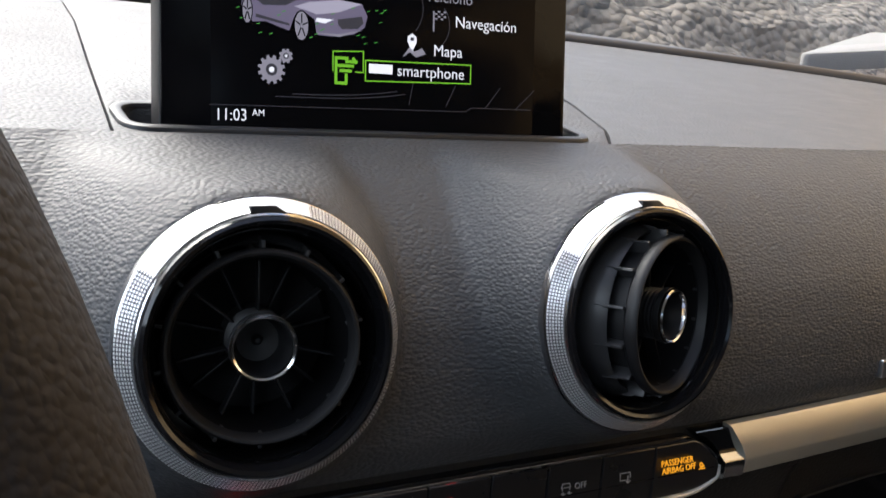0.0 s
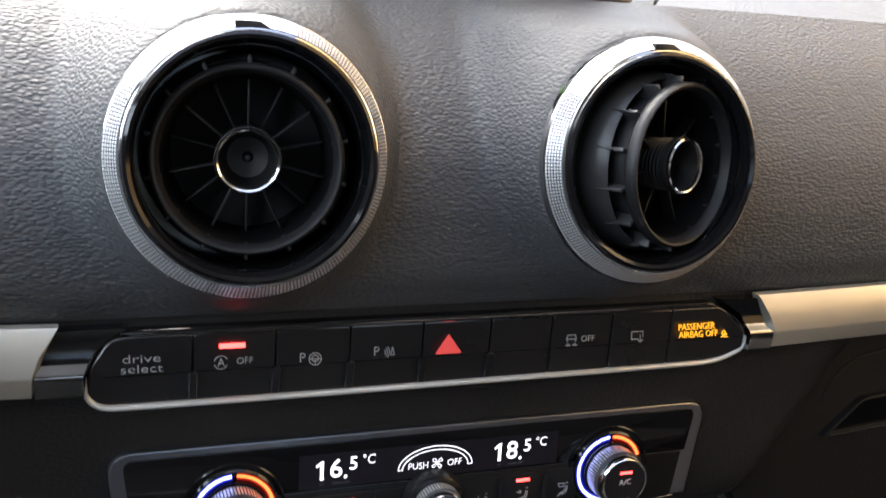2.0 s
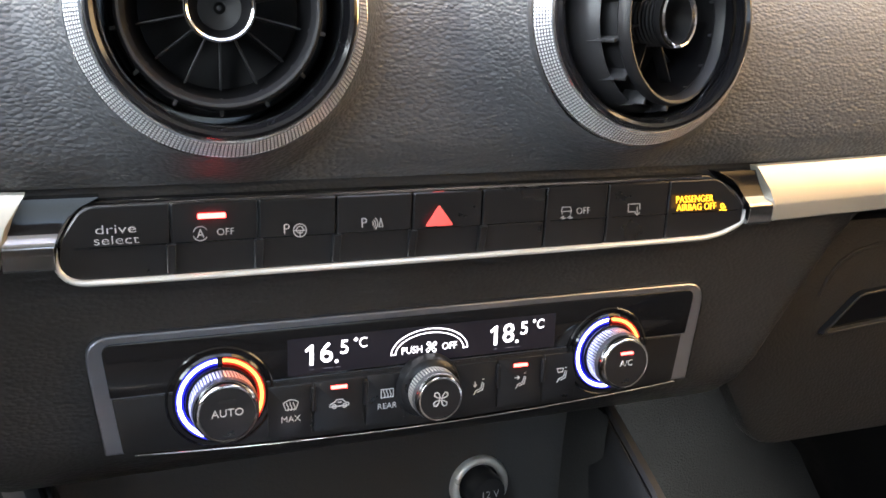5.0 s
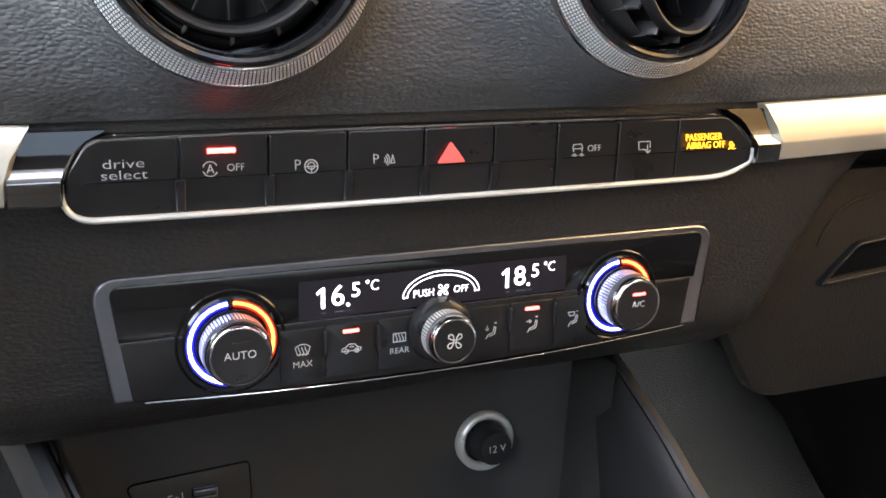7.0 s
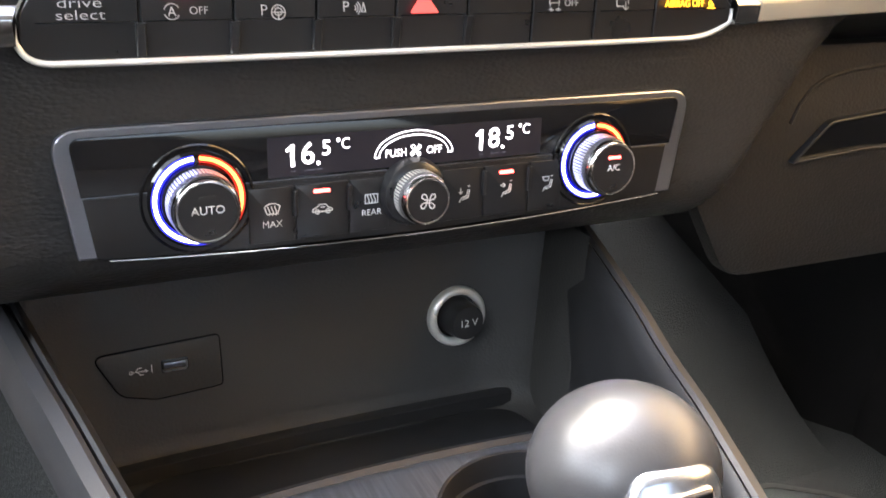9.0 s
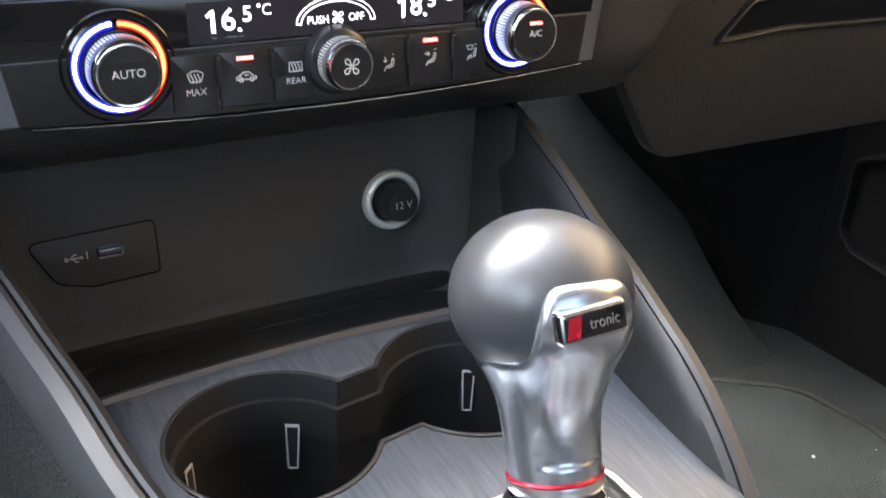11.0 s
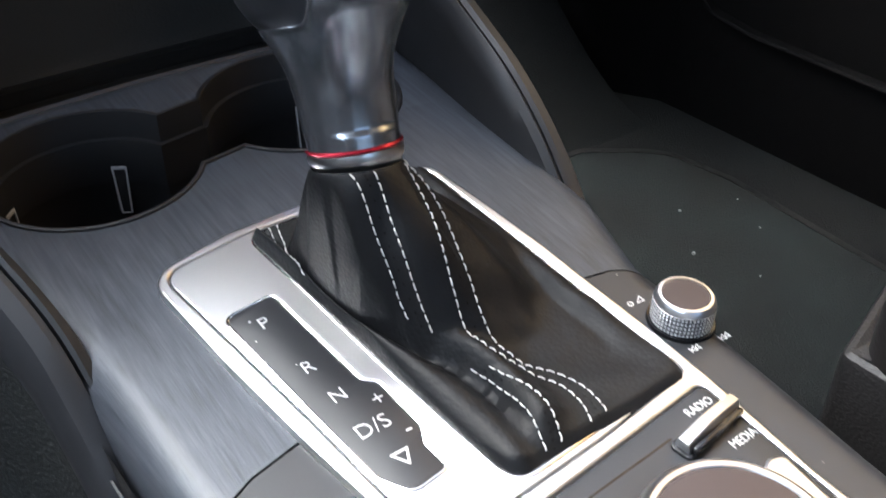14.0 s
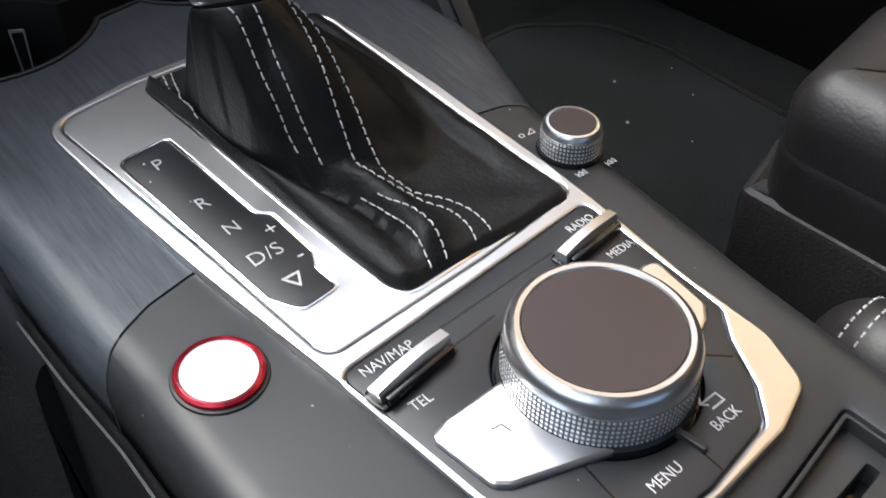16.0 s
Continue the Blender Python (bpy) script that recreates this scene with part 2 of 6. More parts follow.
M_ALU = material("satin_aluminium", (0.70, 0.70, 0.71), 0.30, 1.0, vary=0.02, scale=60, rough_vary=0.02)
M_SURROUND = material("dark_aluminium", (0.33, 0.35, 0.40), 0.30, 1.0, vary=0.03, scale=40, rough_vary=0.015)
M_TRIM = material("champagne_aluminium", (0.64, 0.61, 0.53), 0.46, 0.8, vary=0.05, scale=30, bump=0.00002, bump_scale=500, stretch=(0.05, 1, 1))
M_DECK = material("brushed_anthracite", (0.058, 0.065, 0.078), 0.42, 0.25, vary=0.55, scale=620, bump=0.00010, bump_scale=900, stretch=(1.0, 0.010, 1.0))
M_LEATHER = material("black_leather", (0.0085, 0.0088, 0.0098), 0.48, bump=0.00010, bump_scale=700, cells=True, vary=0.25, spec=0.20, rough_vary=0.08)
M_SEAT = material("seat_leather", (0.019, 0.017, 0.017), 0.42, bump=0.00010, bump_scale=600, cells=True, vary=0.2)
M_THREAD = material("white_thread", (0.6, 0.6, 0.58), 0.7)
M_NECK = material("blued_aluminium", (0.50, 0.54, 0.60), 0.24, 0.95, vary=0.03, rough_vary=0.01)
M_BALL = material("grey_knob_leather", (0.042, 0.044, 0.049), 0.33, 0.35, vary=0.05, bump=0.00003, bump_scale=1500)
M_RED = material("red_anodised", (0.45, 0.02, 0.04), 0.25, 0.6)
M_MAT = material("mat_carpet", (0.0115, 0.0165, 0.0165), 0.95, bump=0.0014, bump_scale=520, vary=0.9, scale=11)
M_CARPET = material("dark_carpet", (0.0090, 0.0110, 0.0106), 0.95, bump=0.0016, bump_scale=520, vary=0.75, scale=16)
M_PAD = material("touch_pad", (0.034, 0.022, 0.021), 0.5, bump=0.00003, bump_scale=2500)
# Blacker than the nozzle, painting the shade inside the throat.
M_DEEP = material("duct_shade_black", (0.0035, 0.0035, 0.004), 0.6, rough_vary=0.05, spec=0.2)
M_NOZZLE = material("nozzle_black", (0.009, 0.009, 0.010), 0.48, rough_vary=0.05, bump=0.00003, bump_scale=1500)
M_SILVER = material("silver_trim", (0.70, 0.69, 0.65), 0.28, 0.4, vary=0.01, rough_vary=0.01)
# Blacker than the other plastic: the footwell's shade is put into this colour.
M_SHADE = material("matte_black_shaded", (0.0055, 0.0052, 0.0052), 0.7, spec=0.15, bump=0.0001, bump_scale=700, cells=True)
M_RAIL = material("satin_rail", (0.024, 0.025, 0.028), 0.50, bump=0.00004, bump_scale=1200, vary=0.08)
# Same plastic as the nozzle, made paler where barrel and ribs catch light.
M_VENT = material("vent_black_lit", (0.032, 0.032, 0.034), 0.38, rough_vary=0.05, bump=0.00003, bump_scale=1500)
M_LEGEND = material("button_legend", (0.40, 0.40, 0.41), 0.6)
M_PRINT = material("white_print", (0.62, 0.62, 0.62), 0.6)
M_PERF = material("perforated_leather", (0.0075, 0.0046, 0.0036), 0.7, bump=0.00018, bump_scale=900, cells=True, vary=0.3)
M_SCREEN = material("screen_glass", (0.004, 0.004, 0.005), 0.12, spec=0.12)
M_TEXT = glowing("display_white", (0.92, 0.92, 1.0), 0.36)
M_LED = glowing("red_led", (1.0, 0.035, 0.03), 2.6)
M_AMBER = glowing("amber_display", (1.0, 0.40, 0.02), 0.34)
M_HAZARD = glowing("hazard_red", (1.0, 0.10, 0.09), 0.12)
M_BLUE = glowing("blue_arc", (0.34, 0.38, 1.0), 1.3)
# Dim glowing colours that paint the halo round the lit arcs.
M_BLUE_HALO = glowing("blue_arc_halo", (0.015, 0.02, 1.0), 0.11)
M_ORANGE_HALO = glowing("orange_arc_halo", (1.0, 0.03, 0.01), 0.05)
M_ORANGE = glowing("orange_arc", (1.0, 0.16, 0.035), 0.7)
M_GREEN = glowing("green_graphic", (0.22, 0.62, 0.03), 0.28)
M_GREY = glowing("grey_graphic", (0.40, 0.38, 0.46), 0.22)
M_CARPIC = glowing("car_graphic", (0.30, 0.26, 0.40), 0.16)
M_CARLIT = glowing("car_highlight", (0.60, 0.56, 0.70), 0.22)
M_GREYD = glowing("dark_graphic", (0.06, 0.06, 0.08), 0.2)
M_LCD = glowing("display_ground", (0.02, 0.015, 0.04), 0.012)
M_EARTH = material("earth_bank", (0.20, 0.175, 0.145), 0.95, vary=0.6, scale=9.0, bump=0.06, bump_scale=9, cells=True)
M_ASPHALT = material("asphalt", (0.05, 0.05, 0.05), 0.9, vary=0.3, scale=20, bump=0.004, bump_scale=60)
M_WALL = material("ochre_render", (0.76, 0.47, 0.18), 0.9, vary=0.15, scale=4)
M_PILLAR = material("pillar_lining", (0.20, 0.20, 0.20), 0.8, vary=0.08, bump=0.0003, bump_scale=600)
M_LINER = material("headliner", (0.45, 0.44, 0.43), 0.9, vary=0.06, bump=0.0005, bump_scale=500)

# ---- dashboard ----
VENTS = ((-0.0774, 0.6408), (0.0690, 0.6416))
PROFILE = [(0.574, 0.2300), (0.584, 0.2235), (0.590, 0.2185), (0.600, 0.2175), (0.620, 0.2200), (0.640, 0.2270), (0.658, 0.2390), (0.674, 0.2540), (0.686, 0.2700), (0.693, 0.2810), (0.6972, 0.2892), (0.7072, 0.3050)]


def face_y(x, z):
    """How far forward the dash face lies, with the hoods round the two vents."""
    y = sum(curve_at(PROFILE, z + e) for e in (-0.006, -0.003, 0.0, 0.003, 0.006)) / 5 + 0.10 * max(0.0, abs(x) - 0.25) ** 2
    for cx, cz in VENTS:
        r = math.hypot(x - cx, z - cz)
        dr = max(0.0, r - 0.0450)
        hood = (0.2112 if cx < 0 else 0.2082) + 0.16 * (z - cz) + 1.5 * dr + 40 * dr * dr
        hood += 2.0 * max(0.0, y - hood) * 0.5 * smooth01((z - 0.6875) / 0.0097)
        k = 0.009 * (1 - smooth01((z - 0.690) / 0.0072)) + 0.0001
        h = max(0.0, min(1.0, 0.5 + 0.5 * (y - hood) / k))
        y = y * (1 - h) + hood * h - k * h * (1 - h)
    return y


dashboard = thing("dashboard", "dark grey grained soft plastic car dashboard", "dashboard", kind="structure")
xs = sorted(set([round(-0.19 + 0.0016 * i, 5) for i in range(238)] + [round(s * (0.19 + 0.02 * i), 4) for i in range(1, 29) for s in (-1, 1)]))
bm = bmesh.new()
NZ = 84
grid = []
for x in xs:
    col = [bm.verts.new((x, face_y(x, z), z)) for z in [0.584 + (0.6972 - 0.584) * j / (NZ - 1) for j in range(NZ)]]
    grid.append(col)
# ease the hoods into the face, leaving the vent rims and the pad's edge as they are
ys = np.array([[v.co.y for v in col] for col in grid])
ease = np.array([[smooth01((min(math.hypot(v.co.x - cx, v.co.z - cz) for cx, cz in VENTS) - 0.0455) / 0.010) for v in col] for col in grid])
ease[:, 0] = ease[:, -1] = 0
ease[0, :] = ease[-1, :] = 0
for _ in range(9):
    mean = (np.roll(ys, 1, 0) + np.roll(ys, -1, 0) + np.roll(ys, 1, 1) + np.roll(ys, -1, 1)) / 4
    ys += ease * (mean - ys) * 0.8
for col, row in zip(grid, ys):
    for v, value in zip(col, row):
        v.co.y = value
for a, b in zip(grid, grid[1:]):
    for j in range(NZ - 1):
        mx, mz = (a[j].co.x + b[j + 1].co.x) / 2, (a[j].co.z + b[j + 1].co.z) / 2
        if all(math.hypot(mx - cx, (mz - cz) * 1.035) > 0.0425 for cx, cz in VENTS):
            bm.faces.new((a[j], b[j], b[j + 1], a[j + 1]))
part("face_panel", bm, M_DASH, dashboard, smooth=85)


def rear_edge(x):
    return 0.66 - 0.36 * x * x


def top_z(y):
    return 0.6972 + 0.17 * (y - 0.289)


def slot_outline():
    return rounded([(-0.1005, 0.2935), (0.1020, 0.2935), (0.1020, 0.326), (-0.1005, 0.326)], [0.008, 0.008, 0.012, 0.012])


# upper pad: a sheet in three pieces round the lid that holds the screen
def lid_left(y):
    return curve_at([(0.284, -0.1085), (0.40, -0.0985), (0.525, -0.087), (0.70, -0.08)], y)


def lid_right(y):
    return curve_at([(0.284, 0.1090), (0.31, 0.128), (0.374, 0.150), (0.45, 0.163), (0.70, 0.17)], y)


def pad(x_of, back=0.0, n=24):
    bm = bmesh.new()
    rows = []
    for i in range(n):
        u = i / (n - 1)
        rows.append([bm.verts.new(x_of(u, y01)) for y01 in np.linspace(0, 1, 30)])
    for a, b in zip(rows, rows[1:]):
        for j in range(29):
            bm.faces.new((a[j], b[j], b[j + 1], a[j + 1]))
    low = [[bm.verts.new(v.co - Vector((0, 0, 0.012))) for v in r] for r in rows]
    for r, q in ((rows[0], low[0]), (rows[-1], low[-1])):
        bridge(bm, r, q, False)
    bridge(bm, [r[0] for r in rows], [r[0] for r in low], False)
    bridge(bm, [r[-1] for r in rows], [r[-1] for r in low], False)
    return solid(bm)


def point_top(x, v):
    y0 = 0.2892 + 0.10 * max(0.0, abs(x) - 0.25) ** 2
    y = y0 + (rear_edge(x) - y0) * v
    return Vector((x, y, top_z(y)))


def strip_top(lo, hi):
    def f(u, v):
        y = 0.2892 + (0.66 - 0.2892) * v
        a, b = lo(y), hi(y)
        x = a + (b - a) * u
        return point_top(x, v)
    return f


part("upper_pad", pad(strip_top(lambda y: -0.75, lambda y: lid_left(y) - 0.0006)), M_DASH, dashboard)
part("upper_pad", pad(strip_top(lambda y: lid_right(y) + 0.0006, lambda y: 0.75)), M_DASH, dashboard)
# the lid, cut out for the slot of the screen
lid_outline = [Vector((lid_left(y) + 0.0006, y)) for y in np.linspace(0.2894, 0.62, 14)] + [Vector((lid_right(y) - 0.0006, y)) for y in np.linspace(0.62, 0.2894, 14)]
bm = plate(lid_outline, -0.012, 0.0, 0.0006, [slot_outline()], bottom=False)
for v in bm.verts:
    v.co.z += top_z(v.co.y)
part("lid", bm, M_DASH, dashboard)
bm = plate(offset(slot_outline(), -0.004), 0.0, 0.0018, 0.0012, [offset(slot_outline(), 0.0006)], bottom=False)
for v in bm.verts:
    v.co.z += top_z(v.co.y)
part("slot_surround", bm, M_SATIN, dashboard, "smooth dark plastic surround of the screen slot")
bm = plate(offset(slot_outline(), -0.001), 0.0, 0.001)
for v in bm.verts:
    v.co.z += 0.655
part("slot_floor", bm, M_DARK, dashboard)
# the seal and the cowl strip along the windscreen
edge = [Vector((x, rear_edge(x) + 0.008, top_z(rear_edge(x)) - 0.006)) for x in np.linspace(-0.75, 0.75, 41)]
part("windscreen_seal", sweep(edge, [(0.012 * math.cos(t), 0.004 + 0.009 * math.sin(t)) for t in np.linspace(0, 2 * math.pi, 15)[:-1]]), M_DARK, dashboard)
edge = [Vector((x, rear_edge(x) * 0.86 + 0.142, top_z(rear_edge(x)) + 0.004)) for x in np.linspace(-0.75, 0.75, 41)]
part("windscreen_cowl", sweep(edge, [(-0.024, -0.006), (0.024, -0.012), (0.024, 0.002), (0.006, 0.007), (-0.024, 0.004)]), M_DASH, dashboard)

# lower dash: the stack that carries the climate unit, falling back at its sides
STACK = [(0.440, 0.330), (0.452, 0.300), (0.462, 0.262), (0.470, 0.244), (0.480, 0.2345), (0.490, 0.2315), (0.520, 0.2290), (0.545, 0.2265), (0.556, 0.2255), (0.586, 0.2255)]


def stack_y(x, z):
    e = 0.150 + max(0.0, z - 0.475) * 0.55
    back = smooth01((abs(x) - e) / 0.055)
    return curve_at(STACK, z) + 0.075 * back * (1 - 0.7 * smooth01((z - 0.535) / 0.03))


bm = bmesh.new()
xs2 = [-0.62 + 0.02 * i for i in range(22)] + [-0.19 + 0.005 * i for i in range(77)] + [0.20 + 0.02 * i for i in range(22)]
zs = [0.440 + 0.0036 * j for j in range(41)]
grid = [[bm.verts.new((x, stack_y(x, z), z)) for z in zs] for x in xs2]
for a, b in zip(grid, grid[1:]):
    for j in range(40):
        bm.faces.new((a[j], b[j], b[j + 1], a[j + 1]))
part("stack_panel", bm, M_STACK, dashboard)

# aluminium inlay on either side of the button strip
for s in (-1, 1):
    pts = [Vector((s * x, 0.2215 + 0.10 * max(0.0, x - 0.25) ** 2, 0.5718 + 0.035 * (x - 0.14))) for x in np.linspace(0.1442, 0.70, 24)]
    sec = [(0.000, -0.0110), (0.0, 0.0118), (0.0042, 0.0118), (0.0052, 0.0108), (0.0072, 0.0030), (0.0088, -0.0030), (0.0088, -0.0042), (0.0074, -0.0104), (0.0066, -0.0110)]
    bm = sweep(pts, [(s * a, b) for a, b in sec])
    for v in bm.verts:
        if abs(v.co.x) < 0.146:
            v.co.x -= s * 0.0064 * max(0.0, (v.co.z - 0.567) / 0.0150) ** 1.7
    part("inlay", bm, M_TRIM, dashboard, "champagne-coloured aluminium inlay strip")

# small metal emblem on the face of the dashboard
emblem = thing("emblem", "small chrome emblem plate on the dashboard", "emblem", pose(0.2490, face_y(0.2490, 0.5995) - 0.0005, 0.5995, 88))
part("emblem_plate", plate(rounded([(-0.0165, -0.0045), (0.0165, -0.0045), (0.0165, 0.0045), (-0.0165, 0.0045)], 0.0012), -0.002, 0.0014, 0.0006), M_ALU, emblem)
part("emblem_relief", plate(circle(-0.0098, 0.0, 0.0024, 24), 0.0012, 0.0020, 0.0003, [circle(-0.0098, 0.0, 0.0014, 24)]), M_CHROME, emblem)
part("emblem_relief", plate(rounded([(-0.005, -0.0022), (0.012, -0.0022), (0.012, 0.0022), (-0.005, 0.0022)], 0.0008), 0.0012, 0.0020, 0.0003), M_CHROME, emblem)

# glove box lid with a grip recess, beside the stack
glove = thing("glove_box", "black plastic glove box lid under the dashboard", "glove box")
lid = rounded([(0.205, 0.536), (0.60, 0.536), (0.60, 0.40), (0.225, 0.405), (0.194, 0.455), (0.188, 0.50)], [0.02, 0.01, 0.02, 0.03, 0.02, 0.02])
bm = plate(lid, 0.0, 0.010, 0.004)
part("lid", bm, M_STACK, glove, at=pose(0, 0.300, 0, 90))
grip_o = rounded([(0.2540, 0.4705), (0.2800, 0.4940), (0.3400, 0.4985), (0.46, 0.5000), (0.46, 0.4720), (0.3100, 0.4745)], [0.002, 0.012, 0.01, 0.008, 0.008, 0.01])
lip = [Vector((x, 0.2905, z)) for x, z in ((0.2530, 0.4930), (0.2570, 0.5030), (0.2640, 0.5118), (0.2740, 0.5172), (0.2900, 0.5205), (0.3300, 0.5235), (0.4600, 0.5270))]
part("upper_lip", sweep(lip, [(0.0016 * math.cos(t), 0.0016 * math.sin(t)) for t in np.linspace(0, 2 * math.pi, 9)[:-1]]), M_STACK, glove)
part("grip", plate(grip_o, 0.0, 0.0040, 0.0012, [offset(grip_o, 0.0022)], bottom=False), M_SATIN, glove, at=pose(0, 0.290, 0, 90))
part("grip_recess", plate(offset(grip_o, 0.002), 0.0, 0.0015), M_GLOSS, glove, at=pose(0, 0.2905, 0, 90))
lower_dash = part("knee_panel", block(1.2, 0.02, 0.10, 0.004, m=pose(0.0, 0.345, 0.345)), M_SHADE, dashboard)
lower_dash.location.z = 0.097

# ---- air vents ----


def shade_low_faces(bm, low):
    """Give the faces that touch the low points the second material, as painted shade."""
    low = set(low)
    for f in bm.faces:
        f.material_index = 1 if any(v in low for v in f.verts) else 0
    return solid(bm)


def knurled_ring(r0, h0, r1, h1, n, rows, depth, plain=None):
    """A conical band of small raised pads with grooves between, smooth between two angles."""
    bm = bmesh.new()
    slope = Vector((h1 - h0, r0 - r1)).normalized()
    vs = [(k + f) / rows for k in range(rows) for f in (0.0, 0.18, 0.82)] + [1.0]
    rings, low = [], []
    for i in range(n):
        for f in (0.0, 0.18, 0.82):
            a = 2 * math.pi * (i + f) / n
            smooth = plain and plain[0] < math.degrees(a) < plain[1]
            col = []
            for j, v in enumerate(vs):
                flat = smooth or (f > 0 and j % 3 != 0)
                up = depth if flat else 0.0
                r, h = r0 + (r1 - r0) * v + slope.x * up, h0 + (h1 - h0) * v + slope.y * up
                col.append(bm.verts.new((r * math.cos(a), r * math.sin(a), h)))
                if not flat:
                    low.append(col[-1])
            rings.append(col)
    for i in range(len(rings)):
        bridge(bm, rings[i], rings[(i + 1) % len(rings)], False)
    return shade_low_faces(bm, low)


def air_vent(x, z, front, az, el):
    """front: the middle of the nozzle's rim; az, el: where it points, in degrees."""
    m = pose(x, 0.2096 if x < 0 else 0.2066, z, 82, 0, 0)
    vent = thing("air_vent", "round air vent with knurled chrome ring and black nozzle", "air vent", m, "air vents on the dashboard")
    part("outer_ring", lathe([(0.0405, -0.016), (0.0454, -0.016), (0.0454, -0.0005), (0.0449, 0.0008), (0.0441, 0.0012), (0.0405, 0.0)], 96), M_CHROME, vent)
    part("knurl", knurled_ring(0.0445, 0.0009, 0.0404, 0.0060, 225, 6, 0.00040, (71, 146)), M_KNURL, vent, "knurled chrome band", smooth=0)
    part("inner_ring", lathe([(0.0405, 0.0058), (0.0402, 0.0066), (0.0398, 0.0068), (0.0395, 0.0060)], 96), M_CHROME, vent)
    marker = [(0.0424, 0.0058), (0.0424, -0.0020), (0.0400, -0.0058), (0.0388, -0.0058), (0.0398, 0.0010), (0.0404, 0.0058)]
    part("marker", plate([Vector((-b, a)) for a, b in marker], -0.003, 0.0018, 0.0003), M_DARK, vent, at=Matrix.Translation((0, 0, 0.0046)))
    part("gloss_bezel", lathe([(0.0398, 0.004), (0.0398, 0.0070), (0.0392, 0.0084), (0.0382, 0.0090), (0.0370, 0.0084), (0.0360, 0.0058), (0.0354, 0.0030), (0.0350, -0.004), (0.0350, -0.032), (0.0, -0.032)], 96), M_GLOSS, vent)
    part("groove_line", lathe([(0.0358, 0.0040), (0.0354, 0.0045), (0.0352, 0.0036)], 96), M_CHROME, vent)
    a, e = radians(az), radians(el)
    aim = Vector((math.sin(a) * math.cos(e), -math.cos(a) * math.cos(e), math.sin(e)))
    side = Vector((0, 0, 1)).cross(aim).normalized()
    turn = Matrix((side, aim.cross(side), aim)).transposed().to_4x4()
    nozzle = part("nozzle", lathe([(0.0306, -0.0104), (0.0314, -0.0098), (0.0324, -0.0114), (0.0334, -0.0148), (0.0339, -0.0190), (0.0332, -0.0270), (0.0290, -0.0270), (0.0298, -0.0180), (0.0306, -0.0104)], 80), M_VENT, vent, "smooth round nozzle barrel", at=m.inverted() @ Matrix.Translation(front) @ turn)
    part("rim", lathe([(0.0270, -0.0030), (0.0276, -0.0006), (0.0284, 0.0008), (0.0292, 0.0010), (0.0299, 0.0002), (0.0303, -0.0012), (0.0301, -0.0034), (0.0292, -0.0044), (0.0274, -0.0046), (0.0270, -0.0030)], 80), M_NOZZLE, nozzle)
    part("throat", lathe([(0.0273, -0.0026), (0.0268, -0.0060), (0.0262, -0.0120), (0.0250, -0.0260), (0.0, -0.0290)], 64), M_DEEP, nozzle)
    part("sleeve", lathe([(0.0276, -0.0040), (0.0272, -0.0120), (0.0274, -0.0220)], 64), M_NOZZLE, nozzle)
    rib = block(0.0012, 0.0054, 0.0100, 0.0002, m=Matrix.Translation((0, 0.0296, -0.0135)))
    line = block(0.0006, 0.0008, 0.0120, 0.0001, m=Matrix.Translation((0, 0.0334, -0.0200)) @ Matrix.Rotation(radians(5), 4, 'X'))
    first, second = part("rib", rib, M_VENT, nozzle), part("ridge", line, M_VENT, nozzle)
    for i in range(1, 14):
        for name, data in (("rib", first.data), ("ridge", second.data)):
            ob = new(name, data)
            ob.parent, ob.matrix_local = nozzle, pose(0, 0, 0, 0, 0, 360 * i / 14)
    vane = block(0.0007, 0.0155, 0.005, 0.0002, m=Matrix.Translation((0, 0.0174, -0.0150)))
    first = part("vane", vane, M_NOZZLE, nozzle)
    for i in range(1, 14):
        ob = new("vane", first.data)
        ob.parent, ob.matrix_local = nozzle, pose(0, 0, -0.0065 * (i % 2), 0, 0, 360 * i / 14)
    profile = [(0.0086, -0.024), (0.0098, -0.024)]
    for i in range(7):
        profile += [(0.0098, -0.0150 + 0.0016 * i), (0.0091, -0.0146 + 0.0016 * i), (0.0091, -0.0139 + 0.0016 * i), (0.0098, -0.0136 + 0.0016 * i)]
    profile += [(0.0104, -0.0034), (0.0105, -0.0010), (0.0095, -0.0006)]
    part("hub", lathe(profile, 48), M_DARK, nozzle)
    part("hub_ring", lathe([(0.0104, -0.0010), (0.0103, 0.0002), (0.0098, 0.0008), (0.0092, 0.0004), (0.0089, -0.0008)], 56), M_CHROME, nozzle, "bright chrome ring round the hub")
    part("hub_cup", lathe([(0.0091, -0.0002), (0.0082, -0.0070), (0.0066, -0.0115), (0.0018, -0.0125), (0.0008, -0.0105), (0.0, -0.0102)], 48), M_NOZZLE, nozzle)
    return vent


air_vent(*VENTS[0], (-0.0790, 0.2050, 0.6410), -8, 5)
air_vent(*VENTS[1], (0.0775, 0.1986, 0.6419), 20.5, 5)

# ---- pop-up screen ----
screen = thing("display_screen", "pop-up car display with a glossy black frame showing a menu", "screen", pose(0.0043, 0.3030, 0.690, 84, 0, 0))
part("housing", plate(rounded([(-0.0935, -0.03), (0.0935, -0.03), (0.0925, 0.118), (-0.0925, 0.118)], [0.004, 0.004, 0.008, 0.008]), -0.012, -0.0008, 0.002), M_DARK, screen)
part("glass", plate(rounded([(-0.0925, -0.029), (0.0925, -0.029), (0.0915, 0.117), (-0.0915, 0.117)], [0.003, 0.003, 0.007, 0.007]), -0.0008, 0.0, 0.0004), M_SCREEN, screen)
